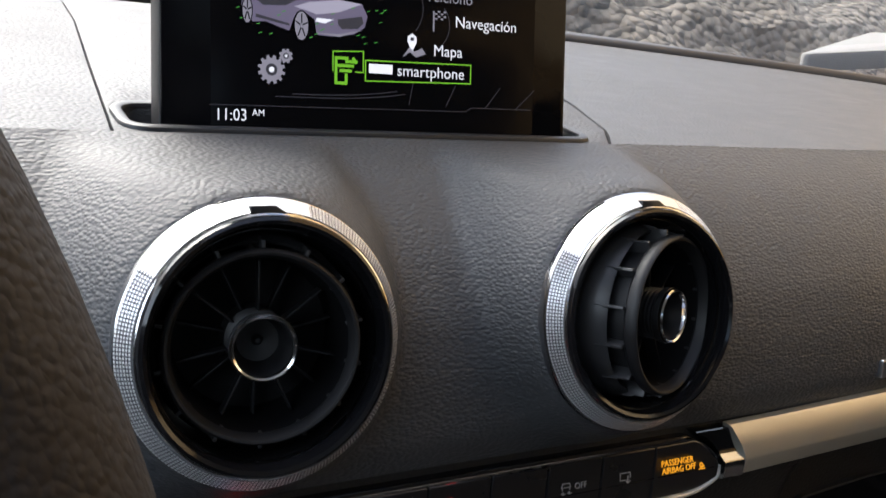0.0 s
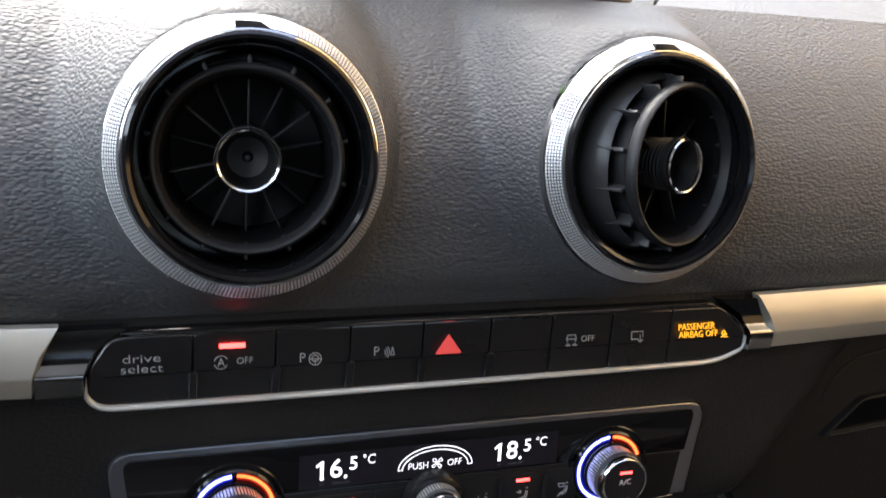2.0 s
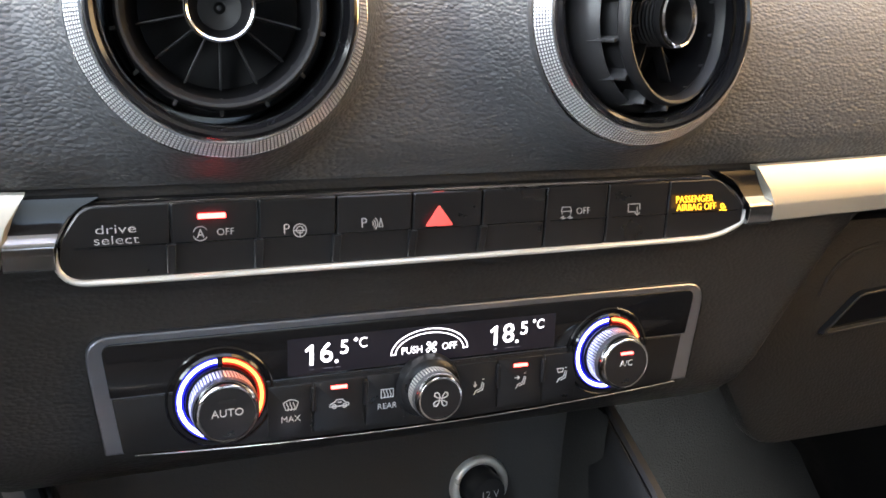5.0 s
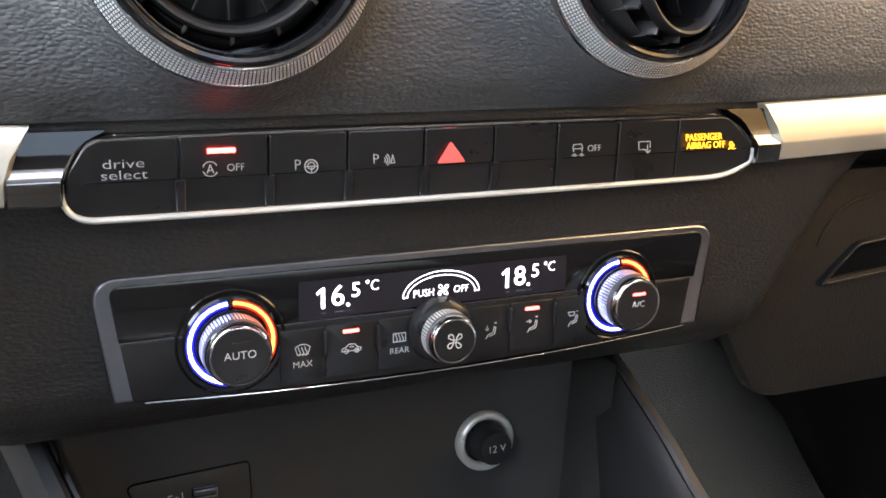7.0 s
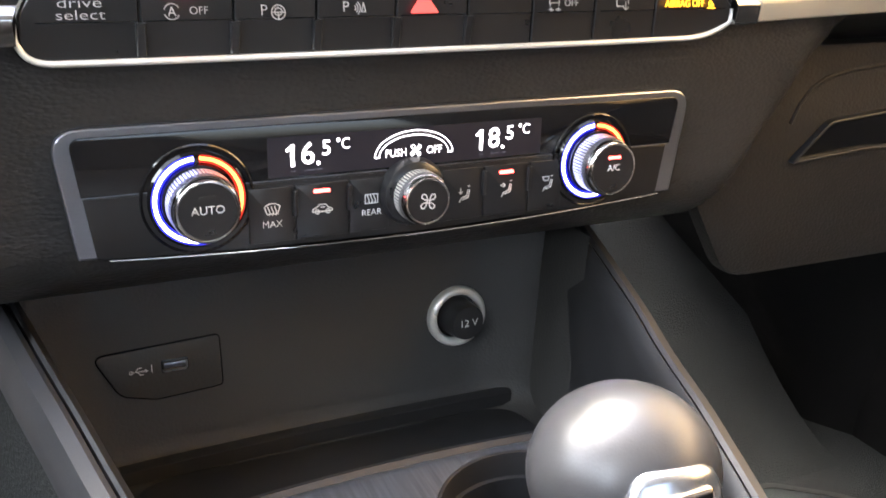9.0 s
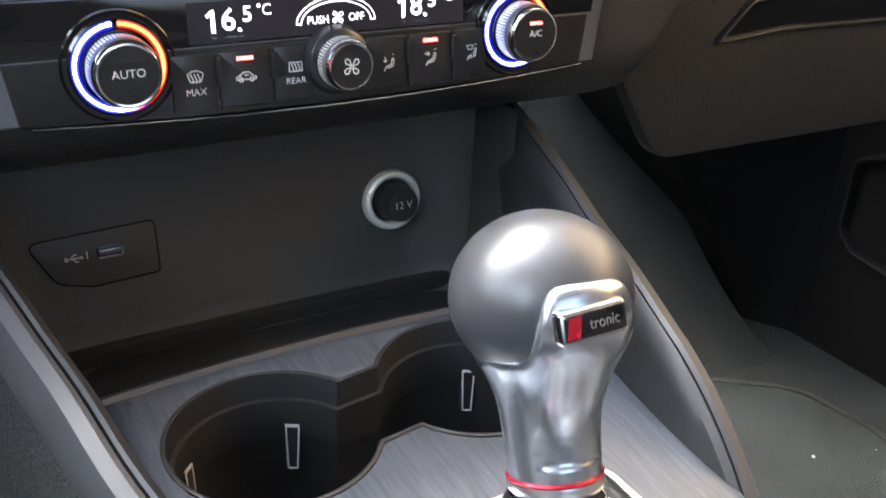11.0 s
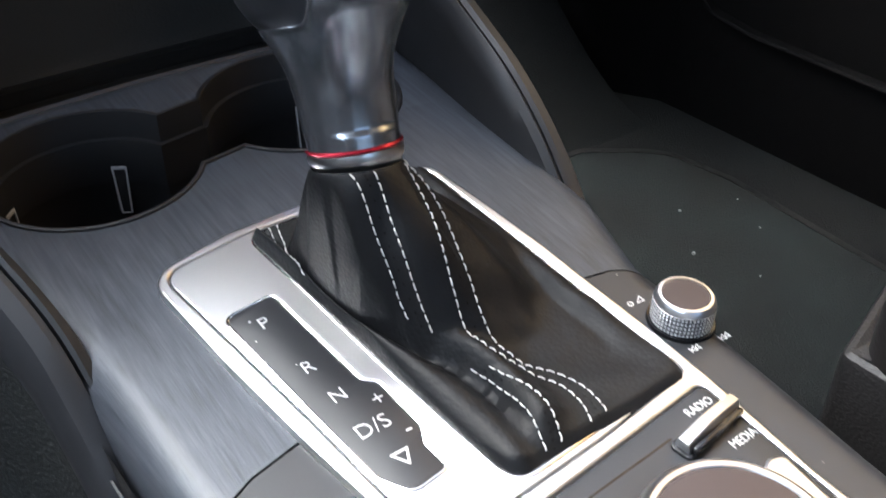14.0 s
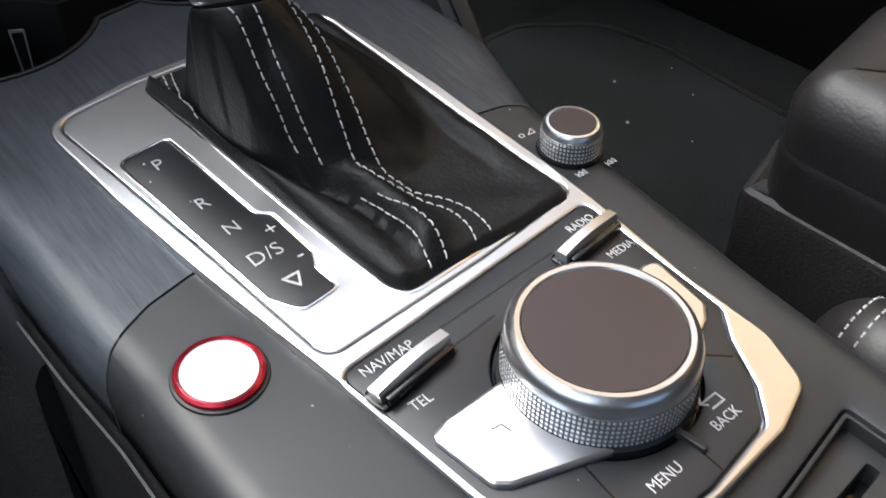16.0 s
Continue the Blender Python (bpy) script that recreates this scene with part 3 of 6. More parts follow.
part("picture", plate(rounded([(-0.0735, 0.0045), (0.0745, 0.0045), (0.0745, 0.100), (-0.0735, 0.100)], 0.0005), 0.0, 0.0001), M_SCREEN, screen)
SCR = Matrix.Translation((0, 0, 0.00025))


def on_screen(x, z):
    """Screen coordinates from places on the glass."""
    return x - 0.0008, (z - 0.690) * 1.0055


def shape(name, pts, mat, z=0.0002, r=0.0):
    pts = [Vector(on_screen(*p)) for p in pts]
    return part(name, plate(rounded(pts, r) if r else pts, z, z + 0.00006), mat, screen, smooth=0)


lettering("clock_text", "11:03", 0.0066, M_TEXT, screen, SCR @ pose(*on_screen(-0.0713, 0.7030), 0), "LEFT", 0.00004, 0.88)
lettering("am_text", "AM", 0.0036, M_TEXT, screen, SCR @ pose(*on_screen(-0.0566, 0.7042), 0), "LEFT", 0.00004)
lettering("menu_text", "smartphone", 0.0068, M_TEXT, screen, SCR @ pose(*on_screen(0.0060, 0.7238), 0), "LEFT", 0.00004)
shape("brand_bar", [(-0.0068, 0.7222), (0.0040, 0.7222), (0.0040, 0.7260), (-0.0068, 0.7260)], M_TEXT)
lettering("menu_text", "Mapa", 0.0068, M_TEXT, screen, SCR @ pose(*on_screen(0.0232, 0.7331), 0), "LEFT", 0.00004)
lettering("menu_text", "Navegación", 0.0068, M_TEXT, screen, SCR @ pose(*on_screen(0.0336, 0.7458), 0), "LEFT", 0.00004)
lettering("menu_text", "Teléfono", 0.0064, M_GREY, screen, SCR @ pose(*on_screen(0.0190, 0.7556), 0), "LEFT", 0.00004)


def screen_lines(name, lines, w, mat):
    return part(name, strokes([[on_screen(*p) for p in l] for l in lines], w, 0.00008), mat, screen, smooth=0, at=Matrix.Translation((0, 0, 0.0002)))


screen_lines("selection_frame", [[(-0.0084, 0.7189), (0.0420, 0.7202), (0.0420, 0.7282), (-0.0084, 0.7272), (-0.0084, 0.7189)], [(-0.0228, 0.7222), (-0.0228, 0.7300), (-0.0094, 0.7307), (-0.0094, 0.7222), (-0.0130, 0.7222)]], 0.0005, M_GREEN)
screen_lines("phone_icon", [[(-0.0215, 0.7175), (-0.0170, 0.7175), (-0.0170, 0.7210)], [(-0.0215, 0.7175), (-0.0215, 0.7275), (-0.0165, 0.7275)], [(-0.0205, 0.7245), (-0.0140, 0.7245)], [(-0.0195, 0.7225), (-0.0150, 0.7225)], [(-0.0170, 0.7262), (-0.0125, 0.7262), (-0.0140, 0.7275)]], 0.0012, M_GREEN)


def cog(cx, cz, r, teeth):
    pts = []
    for i in range(teeth):
        for k, rr in ((0, r * 0.8), (0.25, r * 0.8), (0.35, r), (0.75, r), (0.85, r * 0.8)):
            a = 2 * math.pi * (i + k) / teeth
            pts.append((cx + rr * math.cos(a), cz + rr * math.sin(a)))
    shape("gear_icon", pts, M_GREY)
    shape("gear_eye", [(cx + r * 0.42 * math.cos(a), cz + r * 0.42 * math.sin(a)) for a in np.linspace(0, 2 * math.pi, 18)[:-1]], M_GREYD, 0.0003)
    shape("gear_pupil", [(cx + r * 0.2 * math.cos(a), cz + r * 0.2 * math.sin(a)) for a in np.linspace(0, 2 * math.pi, 12)[:-1]], M_TEXT, 0.0004)


cog(-0.0487, 0.7212, 0.0056, 12)
cog(-0.0428, 0.7268, 0.0029, 8)
shape("map_icon", [(0.0085, 0.7295), (0.0120, 0.7318), (0.0150, 0.7298), (0.0195, 0.7315), (0.0178, 0.7338), (0.0142, 0.7322), (0.0118, 0.7340)], M_GREY)
shape("pin_icon", [(0.0130, 0.7318), (0.0152, 0.7362), (0.0150, 0.7384), (0.0130, 0.7396), (0.0110, 0.7384), (0.0108, 0.7362)], M_TEXT)
shape("pin_eye", [(0.0122, 0.7366), (0.0138, 0.7366), (0.0138, 0.7380), (0.0122, 0.7380)], M_GREYD, 0.0003)
screen_lines("flag_icon", [[(0.0232, 0.7415), (0.0232, 0.7495)]] + [[(0.0240 + 0.0014 * i, 0.7466 + 0.0010 * j), (0.0247 + 0.0014 * i, 0.7466 + 0.0010 * j)] for i in range(4) for j in range(4) if (i + j) % 2 == 0], 0.0007, M_GREY)
for curve in ([(x, 0.7110 + 0.0022 * ((x + 0.047) / 0.05) ** 3) for x in np.linspace(-0.047, 0.010, 24)], [(x, 0.7122 + 0.0026 * ((x + 0.047) / 0.05) ** 3) for x in np.linspace(-0.040, 0.006, 20)], arc(0.020, 0.7440, 0.0110, -60, 40), arc(0.004, 0.7500, 0.0140, -40, 40)):
    screen_lines("menu_curve", [curve], 0.0003, M_GREYD)
screen_lines("menu_base_line", [[(-0.0732, 0.7068), (0.0330, 0.7080), (0.0400, 0.7080), (0.0425, 0.7098), (0.0742, 0.7100)]] + [[(x, 0.7100), (x * 1.15, 0.7190)] for x in (0.012, 0.030, 0.050, 0.066)], 0.00025, M_GREYD)
# the picture of a saloon car on the menu
shape("car_picture", [(-0.0607, 0.7467), (-0.0607, 0.7446), (-0.0563, 0.739), (-0.0511, 0.7395), (-0.0414, 0.7366), (-0.0395, 0.7421), (-0.0348, 0.7443), (-0.0309, 0.7418), (-0.0299, 0.7359), (-0.0239, 0.7357), (-0.014, 0.7371), (-0.009, 0.7402), (-0.0077, 0.7448), (-0.0103, 0.7495), (-0.0203, 0.7504)], M_CARPIC, r=0.0008)
shape("car_bonnet", [(-0.0395, 0.7461), (-0.0336, 0.7483), (-0.0203, 0.7504), (-0.0103, 0.7495), (-0.0203, 0.7455), (-0.03, 0.7438), (-0.0348, 0.7452)], M_CARLIT, 0.00026)
shape("car_sill", [(-0.0551, 0.7421), (-0.0414, 0.7394), (-0.0414, 0.7385), (-0.0551, 0.7408)], M_GREYD, 0.00026)
shape("car_bumper", [(-0.0304, 0.7367), (-0.0202, 0.7357), (-0.0097, 0.7392), (-0.0202, 0.7368)], M_GREY, 0.00028)
shape("car_glass", [(-0.0545, 0.7473), (-0.0383, 0.7488), (-0.043, 0.7462), (-0.0522, 0.7456)], M_GREYD, 0.0003)
shape("car_grille", [(-0.021, 0.7426), (-0.0103, 0.7446), (-0.0095, 0.7419), (-0.0122, 0.7395), (-0.019, 0.7389), (-0.0207, 0.7404)], M_GREYD, 0.0003)
shape("car_lamp", [(-0.03, 0.7425), (-0.0227, 0.7424), (-0.0264, 0.7406), (-0.0305, 0.7411)], M_TEXT, 0.0003)
for cx, cz, rx, rz in ((-0.0585, 0.7431, 0.0018, 0.0047), (-0.0364, 0.7389, 0.0028, 0.0055)):
    shape("car_tyre", [(cx + 1.25 * rx * math.cos(a), cz + 1.1 * rz * math.sin(a)) for a in np.linspace(0, 2 * math.pi, 24)[:-1]], M_SCREEN, 0.0003)
    shape("car_rim", [(cx + rx * math.cos(a), cz + rz * math.sin(a)) for a in np.linspace(0, 2 * math.pi, 24)[:-1]], M_GREY, 0.00037)
    screen_lines("car_spoke", [[(cx + 0.2 * rx * math.cos(a), cz + 0.2 * rz * math.sin(a)), (cx + 0.85 * rx * math.cos(a), cz + 0.85 * rz * math.sin(a))] for a in np.linspace(0.3, 2 * math.pi + 0.3, 6)[:-1]], 0.0005, M_SCREEN).location.z += 0.0003
random.seed(4)
screen_lines("green_sparks", [[(x, z), (x + 0.0012, z + 0.0004)] for x, z in [(random.uniform(-0.066, 0.004), random.uniform(0.733, 0.750)) for i in range(26)]], 0.00035, glowing("green_dim", (0.05, 0.25, 0.04), 0.4))

# ---- button strip ----
ZB, YB = 0.567, 0.2182
strip = thing("button_strip", "row of glossy black push buttons with a chrome lower edge", "button panel", pose(0, YB, ZB, 86, 0, 0))
body = rounded([(-0.1292, -0.0126), (0.1325, -0.0118), (0.1330, 0.0), (0.1180, 0.0135), (-0.1210, 0.0135), (-0.1292, 0.0)], [0.010, 0.012, 0.008, 0.012, 0.010, 0.008])
part("housing", plate(body, -0.012, -0.0015, 0.001), M_GLOSS, strip)


def eased_line(pts, n=3):
    """A polyline with its corners cut round."""
    pts = [Vector(p).to_3d() for p in pts]
    for _ in range(n):
        pts = [pts[0]] + [q for a, b in zip(pts, pts[1:]) for q in (a * 0.75 + b * 0.25, a * 0.25 + b * 0.75)] + [pts[-1]]
    return pts


lower = eased_line([(-0.1290, -0.0010), (-0.1288, -0.0070), (-0.1250, -0.0118), (-0.1165, -0.0128), (0.108, -0.0122), (0.1200, -0.0112), (0.1275, -0.0085), (0.1322, -0.0060), (0.1324, -0.0010)], 2)
part("chrome_edge", sweep(lower, [(-0.0010, -0.003), (0.0010, -0.003)] + [(0.0010 * math.cos(t), 0.0010 + 0.0012 * math.sin(t)) for t in np.linspace(0, math.pi, 9)], up=Vector((0, 0, 1))), M_SILVER, strip, "bright chrome edge under the buttons")
upper = eased_line([(-0.1290, -0.0010), (-0.1268, 0.0045), (-0.1232, 0.0108), (-0.1165, 0.0126), (0.104, 0.0130), (0.1160, 0.0126), (0.1228, 0.0092), (0.1292, 0.0048), (0.1324, -0.0010)], 2)
part("upper_edge", sweep(upper, [(-0.0004, -0.002), (0.0004, -0.002), (0.0004, 0.0012), (-0.0004, 0.0012)]), M_CHROME, strip)
for s, inner, outer in ((-1, 0.1290, 0.1436), (1, 0.1324, 0.1440)):
    def cap_ring(u, section):
        """A section of the end of the strip, u from the buttons outwards."""
        ring = []
        for z, h in section:
            x0 = curve_at([(-0.0072, inner - 0.0004), (-0.001, inner + 0.0006), (0.0045, inner - 0.0016), (0.0108, inner - 0.0056), (0.0135, inner - 0.0110), (0.0150, inner - 0.0140)], z)
            x1 = outer - 0.0064 * max(0.0, z / 0.0150) ** 1.7
            ring.append(Vector((s * (x0 + (x1 - x0) * u), z, h)))
        return ring
    hollow = [(0.0150, -0.012), (0.0150, 0.0010), (0.0120, 0.0014), (0.0090, 0.0017), (0.0062, 0.0022), (0.0046, 0.0028), (0.0046, -0.012)]
    face = [(0.0045, -0.012), (0.0045, 0.0028), (0.0034, 0.0034), (0.0022, 0.0044), (0.0012, 0.0050), (0.0004, 0.0051), (-0.0030, 0.0047), (-0.0060, 0.0042), (-0.0068, 0.0034), (-0.0068, -0.008)]
    # One metal cap: its upper part is gloss black to paint a dark reflection.
    part("end_cap", loft([cap_ring(u, hollow) for u in np.linspace(0, 1, 9)]), M_GLOSS, strip, "upper part of the metal end, dark reflection painted black", smooth=30)
    part("cap_face", loft([cap_ring(u, face) for u in np.linspace(0, 1, 9)]), M_CAP, strip, "creased dark polished metal end", smooth=30)
EDGES = [-0.1284, -0.0942, -0.0660, -0.0393, -0.0117, 0.0152, 0.0410, 0.0676, 0.0951, 0.1318]
BUTTONS = []
for i, (a, b) in enumerate(zip(EDGES, EDGES[1:])):
    left_edge, a, b = a, a + 0.0003, b - 0.0003
    lo_b, lo_t = (0.009, 0.0085) if i == 0 else (0.0006, 0.0006)
    hi_b, hi_t = (0.010, 0.0120) if i == 8 else (0.0006, 0.0006)

    def ring(z0, z1, depth, inset=0.0):
        corners = [(a + inset, z0), (b - inset, z0), (b - inset, z1), (a + inset, z1)]
        radii = [lo_b, hi_b, hi_t, lo_t]
        if i == 0:
            corners[3:], radii = [(a + 0.0075 + inset, z1), (a + 0.0010 + inset, 0.0020)], [0.008, 0.0006, 0.0006, 0.007, 0.006]
        if i == 8:
            corners[2:3], radii = [(b - 0.0012 - inset, 0.0015), (b - 0.0125 - inset, z1)], [0.0006, 0.010, 0.006, 0.009, 0.0006]
        o = rounded(corners, radii, 6)
        return [Vector((p.x, p.y, depth(p.y))) for p in o]

    def bow(z):
        return 0.0030 - 0.42 * max(0.0, -0.0006 - z) ** 1.1 - 0.10 * max(0.0, z + 0.0006)

    key = part("button", loft([ring(-0.0116, 0.0120, lambda z: -0.006), ring(-0.0116, 0.0120, lambda z: bow(z) - 0.0004), ring(-0.0112, 0.0116, lambda z: bow(z), 0.0004)]), M_KEY, strip)
    BUTTONS.append(key)
    if 0 < i < 6:
        rings = [[Vector((left_edge + dx, z, bow(z) + dz)) for dx, dz in ((-0.0015, -0.004), (-0.0015, 0.0001), (-0.0011, 0.0005), (0.0011, 0.0005), (0.0015, 0.0001), (0.0015, -0.004))] for z in np.linspace(-0.0112, -0.0012, 6)]
        part("divider", loft(rings), M_KEY, strip)
    # the bright crease and the narrow shade line above it
    part("crease", strokes([[(a + (0.005 if i == 0 else 0.0010), -0.0006), (b - (0.004 if i == 8 else 0.0010), -0.0006)]], 0.0003, 0.0002), M_GLOSS, key, at=Matrix.Translation((0, 0, 0.0029)))
T = lambda x, z, up=0.0030: pose(x, z, up - 0.10 * max(0.0, z + 0.0006), -5.5)
lettering("print", "drive", 0.0040, M_LEGEND, BUTTONS[0], T(-0.1108, 0.0048, 0.0031), squash=1.55)
lettering("print", "select", 0.0040, M_LEGEND, BUTTONS[0], T(-0.1108, 0.0014, 0.0031), squash=1.48)
part("lamp", plate(rounded([(-0.0044, -0.0008), (0.0044, -0.0008), (0.0044, 0.0008), (-0.0044, 0.0008)], 0.0003), 0, 0.0003), M_LED, BUTTONS[1], "lit red lamp", at=T(-0.0812, 0.0076))


def mark(key, lines, x, z, w=0.00035, mat=M_LEGEND):
    return part("print", strokes(lines, w, 0.00015), mat, key, smooth=0, at=T(x, z))


mark(BUTTONS[1], [arc(0, 0, 0.0023, 30, 160), arc(0, 0, 0.0023, 200, 330), [(-0.0010, -0.0012), (0, 0.0013), (0.0010, -0.0012)], [(-0.0007, -0.0004), (0.0007, -0.0004)]], -0.0850, 0.0020)
lettering("print", "OFF", 0.0033, M_LEGEND, BUTTONS[1], T(-0.0770, 0.0021, 0.0031))
lettering("print", "P", 0.0048, M_LEGEND, BUTTONS[2], T(-0.0570, 0.0018, 0.0031))
mark(BUTTONS[2], [arc(0, 0, 0.0022, 0, 360), arc(0, 0.0002, 0.0012, 0, 360, 8), [(-0.0021, 0), (0.0021, 0)], [(0, -0.0004), (0, -0.0021)]], -0.0524, 0.0012)
lettering("print", "P", 0.0048, M_LEGEND, BUTTONS[3], T(-0.0300, 0.0024, 0.0031))
mark(BUTTONS[3], [arc(-0.0012, 0, 0.0008, -50, 50, 5), arc(-0.0012, 0, 0.0016, -50, 50, 5), arc(-0.0012, 0, 0.0024, -50, 50, 5), [(0.0016, -0.0012), (0.0030, -0.0012), (0.0023, 0.0016), (0.0016, -0.0012)]], -0.0262, 0.0021)
part("hazard_triangle", plate(rounded([(-0.0054, -0.0006), (0.0054, -0.0006), (0, 0.0068)], 0.0005), 0, 0.0004, 0.0001), M_HAZARD, BUTTONS[4], "red hazard triangle", at=T(-0.0022, 0.0006))
part("lamp", plate(rounded([(-0.0022, -0.0004), (0.0022, -0.0004), (0.0022, 0.0004), (-0.0022, 0.0004)], 0.0001), 0, 0.0003), M_HAZARD, BUTTONS[4], at=T(-0.0022, 0.0116, 0.0024))
mark(BUTTONS[6], [[(-0.0022, 0.0004), (-0.0016, 0.0020), (0.0016, 0.0020), (0.0022, 0.0004), (-0.0022, 0.0004)], [(-0.0018, 0.0002), (-0.0018, -0.0006)], [(0.0018, 0.0002), (0.0018, -0.0006)], [(-0.0024, -0.0020), (-0.0012, -0.0014), (-0.0016, -0.0024), (-0.0004, -0.0020)], [(0.0006, -0.0020), (0.0018, -0.0014), (0.0014, -0.0024), (0.0026, -0.0020)]], 0.0490, 0.0022)
lettering("print", "OFF", 0.0035, M_LEGEND, BUTTONS[6], T(0.0562, 0.0024, 0.0031))
mark(BUTTONS[7], [[(-0.0026, -0.0012), (-0.0026, 0.0018), (0.0026, 0.0018), (0.0026, -0.0004)], [(-0.0026, -0.0012), (0.0006, -0.0012)], [(0.0014, 0.0004), (0.0014, -0.0026)], [(0.0004, -0.0016), (0.0014, -0.0026), (0.0026, -0.0016)]], 0.0786, 0.0022)
lettering("warning_text", "PASSENGER", 0.0038, M_AMBER, BUTTONS[8], T(0.1066, 0.0046, 0.0032), squash=0.9, thick=0.00018)
lettering("warning_text", "AIRBAG OFF", 0.0038, M_AMBER, BUTTONS[8], T(0.1076, 0.0014, 0.0032), squash=0.9, thick=0.00018)
part("warning_mark", strokes([arc(0, 0.0004, 0.0008, 0, 360, 8), [(-0.0012, -0.0014), (0.0016, -0.0002)], [(0.0004, -0.0014), (0.0020, -0.0014)]], 0.0005, 0.0002), M_AMBER, BUTTONS[8], at=T(0.1200, 0.0010, 0.0031))

# ---- climate unit ----
YC, ZC = 0.2262, 0.5090
climate = thing("climate_control", "automatic climate control panel with display and three knobs", "climate control", pose(0, YC, ZC, 88, 0, 0))
outer = rounded([(-0.1232, 0.0237), (0.1254, 0.0237), (0.1198, -0.0196), (-0.1176, -0.0196)], [0.009, 0.009, 0.001, 0.001])
bm = plate(outer, -0.004, 0.0014, 0.0008, bottom=False)
part("surround", bm, M_SURROUND, climate, "satin aluminium surround", smooth=12)
part("gloss_field", plate(rounded([(-0.1174, 0.0209), (0.1196, 0.0209), (0.1166, 0.0016), (-0.1150, 0.0016)], [0.004, 0.004, 0.0003, 0.0003]), 0.0008, 0.0019, 0.0003), M_GLOSS, climate, "glossy black display field")
part("lower_field", plate(rounded([(-0.1146, 0.0012), (0.1146, 0.0012), (0.1118, -0.0196), (0.06, -0.0222), (0.0, -0.0232), (-0.06, -0.0222), (-0.1118, -0.0196)], [0.0003, 0.0003, 0.002, 0, 0, 0, 0.002]), -0.004, 0.0021, 0.0004), M_KEY, climate)
bow_line = [Vector((x, -0.0245 + 0.0042 * (x / 0.112) ** 2, 0.0006)) for x in np.linspace(-0.108, 0.114, 30)]
part("chrome_line", sweep(bow_line, [(-0.00028, -0.004), (0.00028, -0.004), (0.00028, 0.0006), (-0.00028, 0.0006)]), M_CHROME, climate, "thin chrome lower line")
part("display", plate(rounded([(-0.0545, 0.0025), (0.0535, 0.0025), (0.0535, 0.0165), (-0.0545, 0.0165)], 0.0005), 0.0019, 0.0020), M_LCD, climate, "dark backlit display")


def C(x, z, up=0.0021):
    return pose(x, z - ZC, up)


for x, tens in ((-0.0427, "16"), (0.0305, "18")):
    one = [(0.0002, -0.0039), (0.0016, -0.0039), (0.0016, 0.0039), (0.0006, 0.0039), (-0.0016, 0.0021), (-0.0011, 0.0012), (0.0002, 0.0022)]
    part("temperature", plate([Vector(p) for p in one], 0.0, 0.0001), M_TEXT, climate, smooth=0, at=C(x - 0.0040, 0.5188))
    lettering("temperature", tens[1], 0.0108, M_TEXT, climate, C(x + 0.0024, 0.5188), squash=1.0, thick=0.00005, weight=0.010)
    part("point", plate(circle(x + 0.0062, 0.5154 - ZC, 0.0007, 10), 0.0020, 0.0022), M_TEXT, climate)
    lettering("temperature", "5", 0.0076, M_TEXT, climate, C(x + 0.0092, 0.5204), squash=1.0, thick=0.00005, weight=0.010)
    lettering("temperature", "°C", 0.0056, M_TEXT, climate, C(x + 0.0153, 0.5215), squash=0.9, thick=0.00005)
    part("under_marks", strokes([[(x + d - 0.0008, 0.0042), (x + d + 0.0008, 0.0042)] for d in (-0.003, 0.002, 0.004, 0.0068)], 0.0003, 0.0001), M_GREYD, climate, at=Matrix.Translation((0, 0, 0.0021)))
lettering("display_text", "PUSH", 0.0040, M_TEXT, climate, C(-0.0072, 0.5164), squash=0.9, thick=0.00005)
lettering("display_text", "OFF", 0.0040, M_TEXT, climate, C(0.0080, 0.5166), squash=0.9, thick=0.00005)
part("fan_scale", strokes([[(0.0155 * math.cos(a), 0.0062 + 0.0092 * math.sin(a)) for a in np.linspace(0.05, math.pi - 0.05, 30)], [(0.0138 * math.cos(a), 0.0062 + 0.0076 * math.sin(a)) for a in np.linspace(0.05, math.pi - 0.05, 30)], [(-0.0155, 0.0064), (-0.0136, 0.0064)], [(0.0155, 0.0064), (0.0136, 0.0064)]], 0.0004, 0.0001), M_TEXT, climate, at=Matrix.Translation((0, 0, 0.0021)))


def fan_icon(r):
    """Four swept blades round a small eye."""
    out = [arc(0, 0, r * 0.16, 0, 360, 8)]
    for k in (30, 120, 210, 300):
        c, d = math.cos(radians(k)), math.sin(radians(k))
        blade = [(0.18, 0.0), (0.40, 0.24), (0.78, 0.42), (1.0, 0.22), (0.92, -0.06), (0.62, -0.14), (0.18, 0.0)]
        out.append([(r * (c * x - d * y), r * (d * x + c * y)) for x, y in blade])
    return out


part("fan_mark", strokes(fan_icon(0.0025), 0.0003, 0.0001), M_TEXT, climate, at=C(0.0006, 0.5170))


def side_knurl(r, z0, z1, n, rows, d):
    """A cylinder's side with small raised pads."""
    bm = bmesh.new()
    steps = [(k + f) / rows for k in range(rows) for f in (0.0, 0.2, 0.8)] + [1.0]
    rings, low = [], []
    for i in range(n):
        for f in (0.0, 0.22, 0.78):
            a = 2 * math.pi * (i + f) / n
            col = []
            for j, v in enumerate(steps):
                high = f > 0 and j % 3 != 0
                q = r + (d if high else 0.0)
                col.append(bm.verts.new((q * math.cos(a), q * math.sin(a), z0 + (z1 - z0) * v)))
                if not high:
                    low.append(col[-1])
            rings.append(col)
    for i in range(len(rings)):
        bridge(bm, rings[i], rings[(i + 1) % len(rings)], False)
    return shade_low_faces(bm, low)


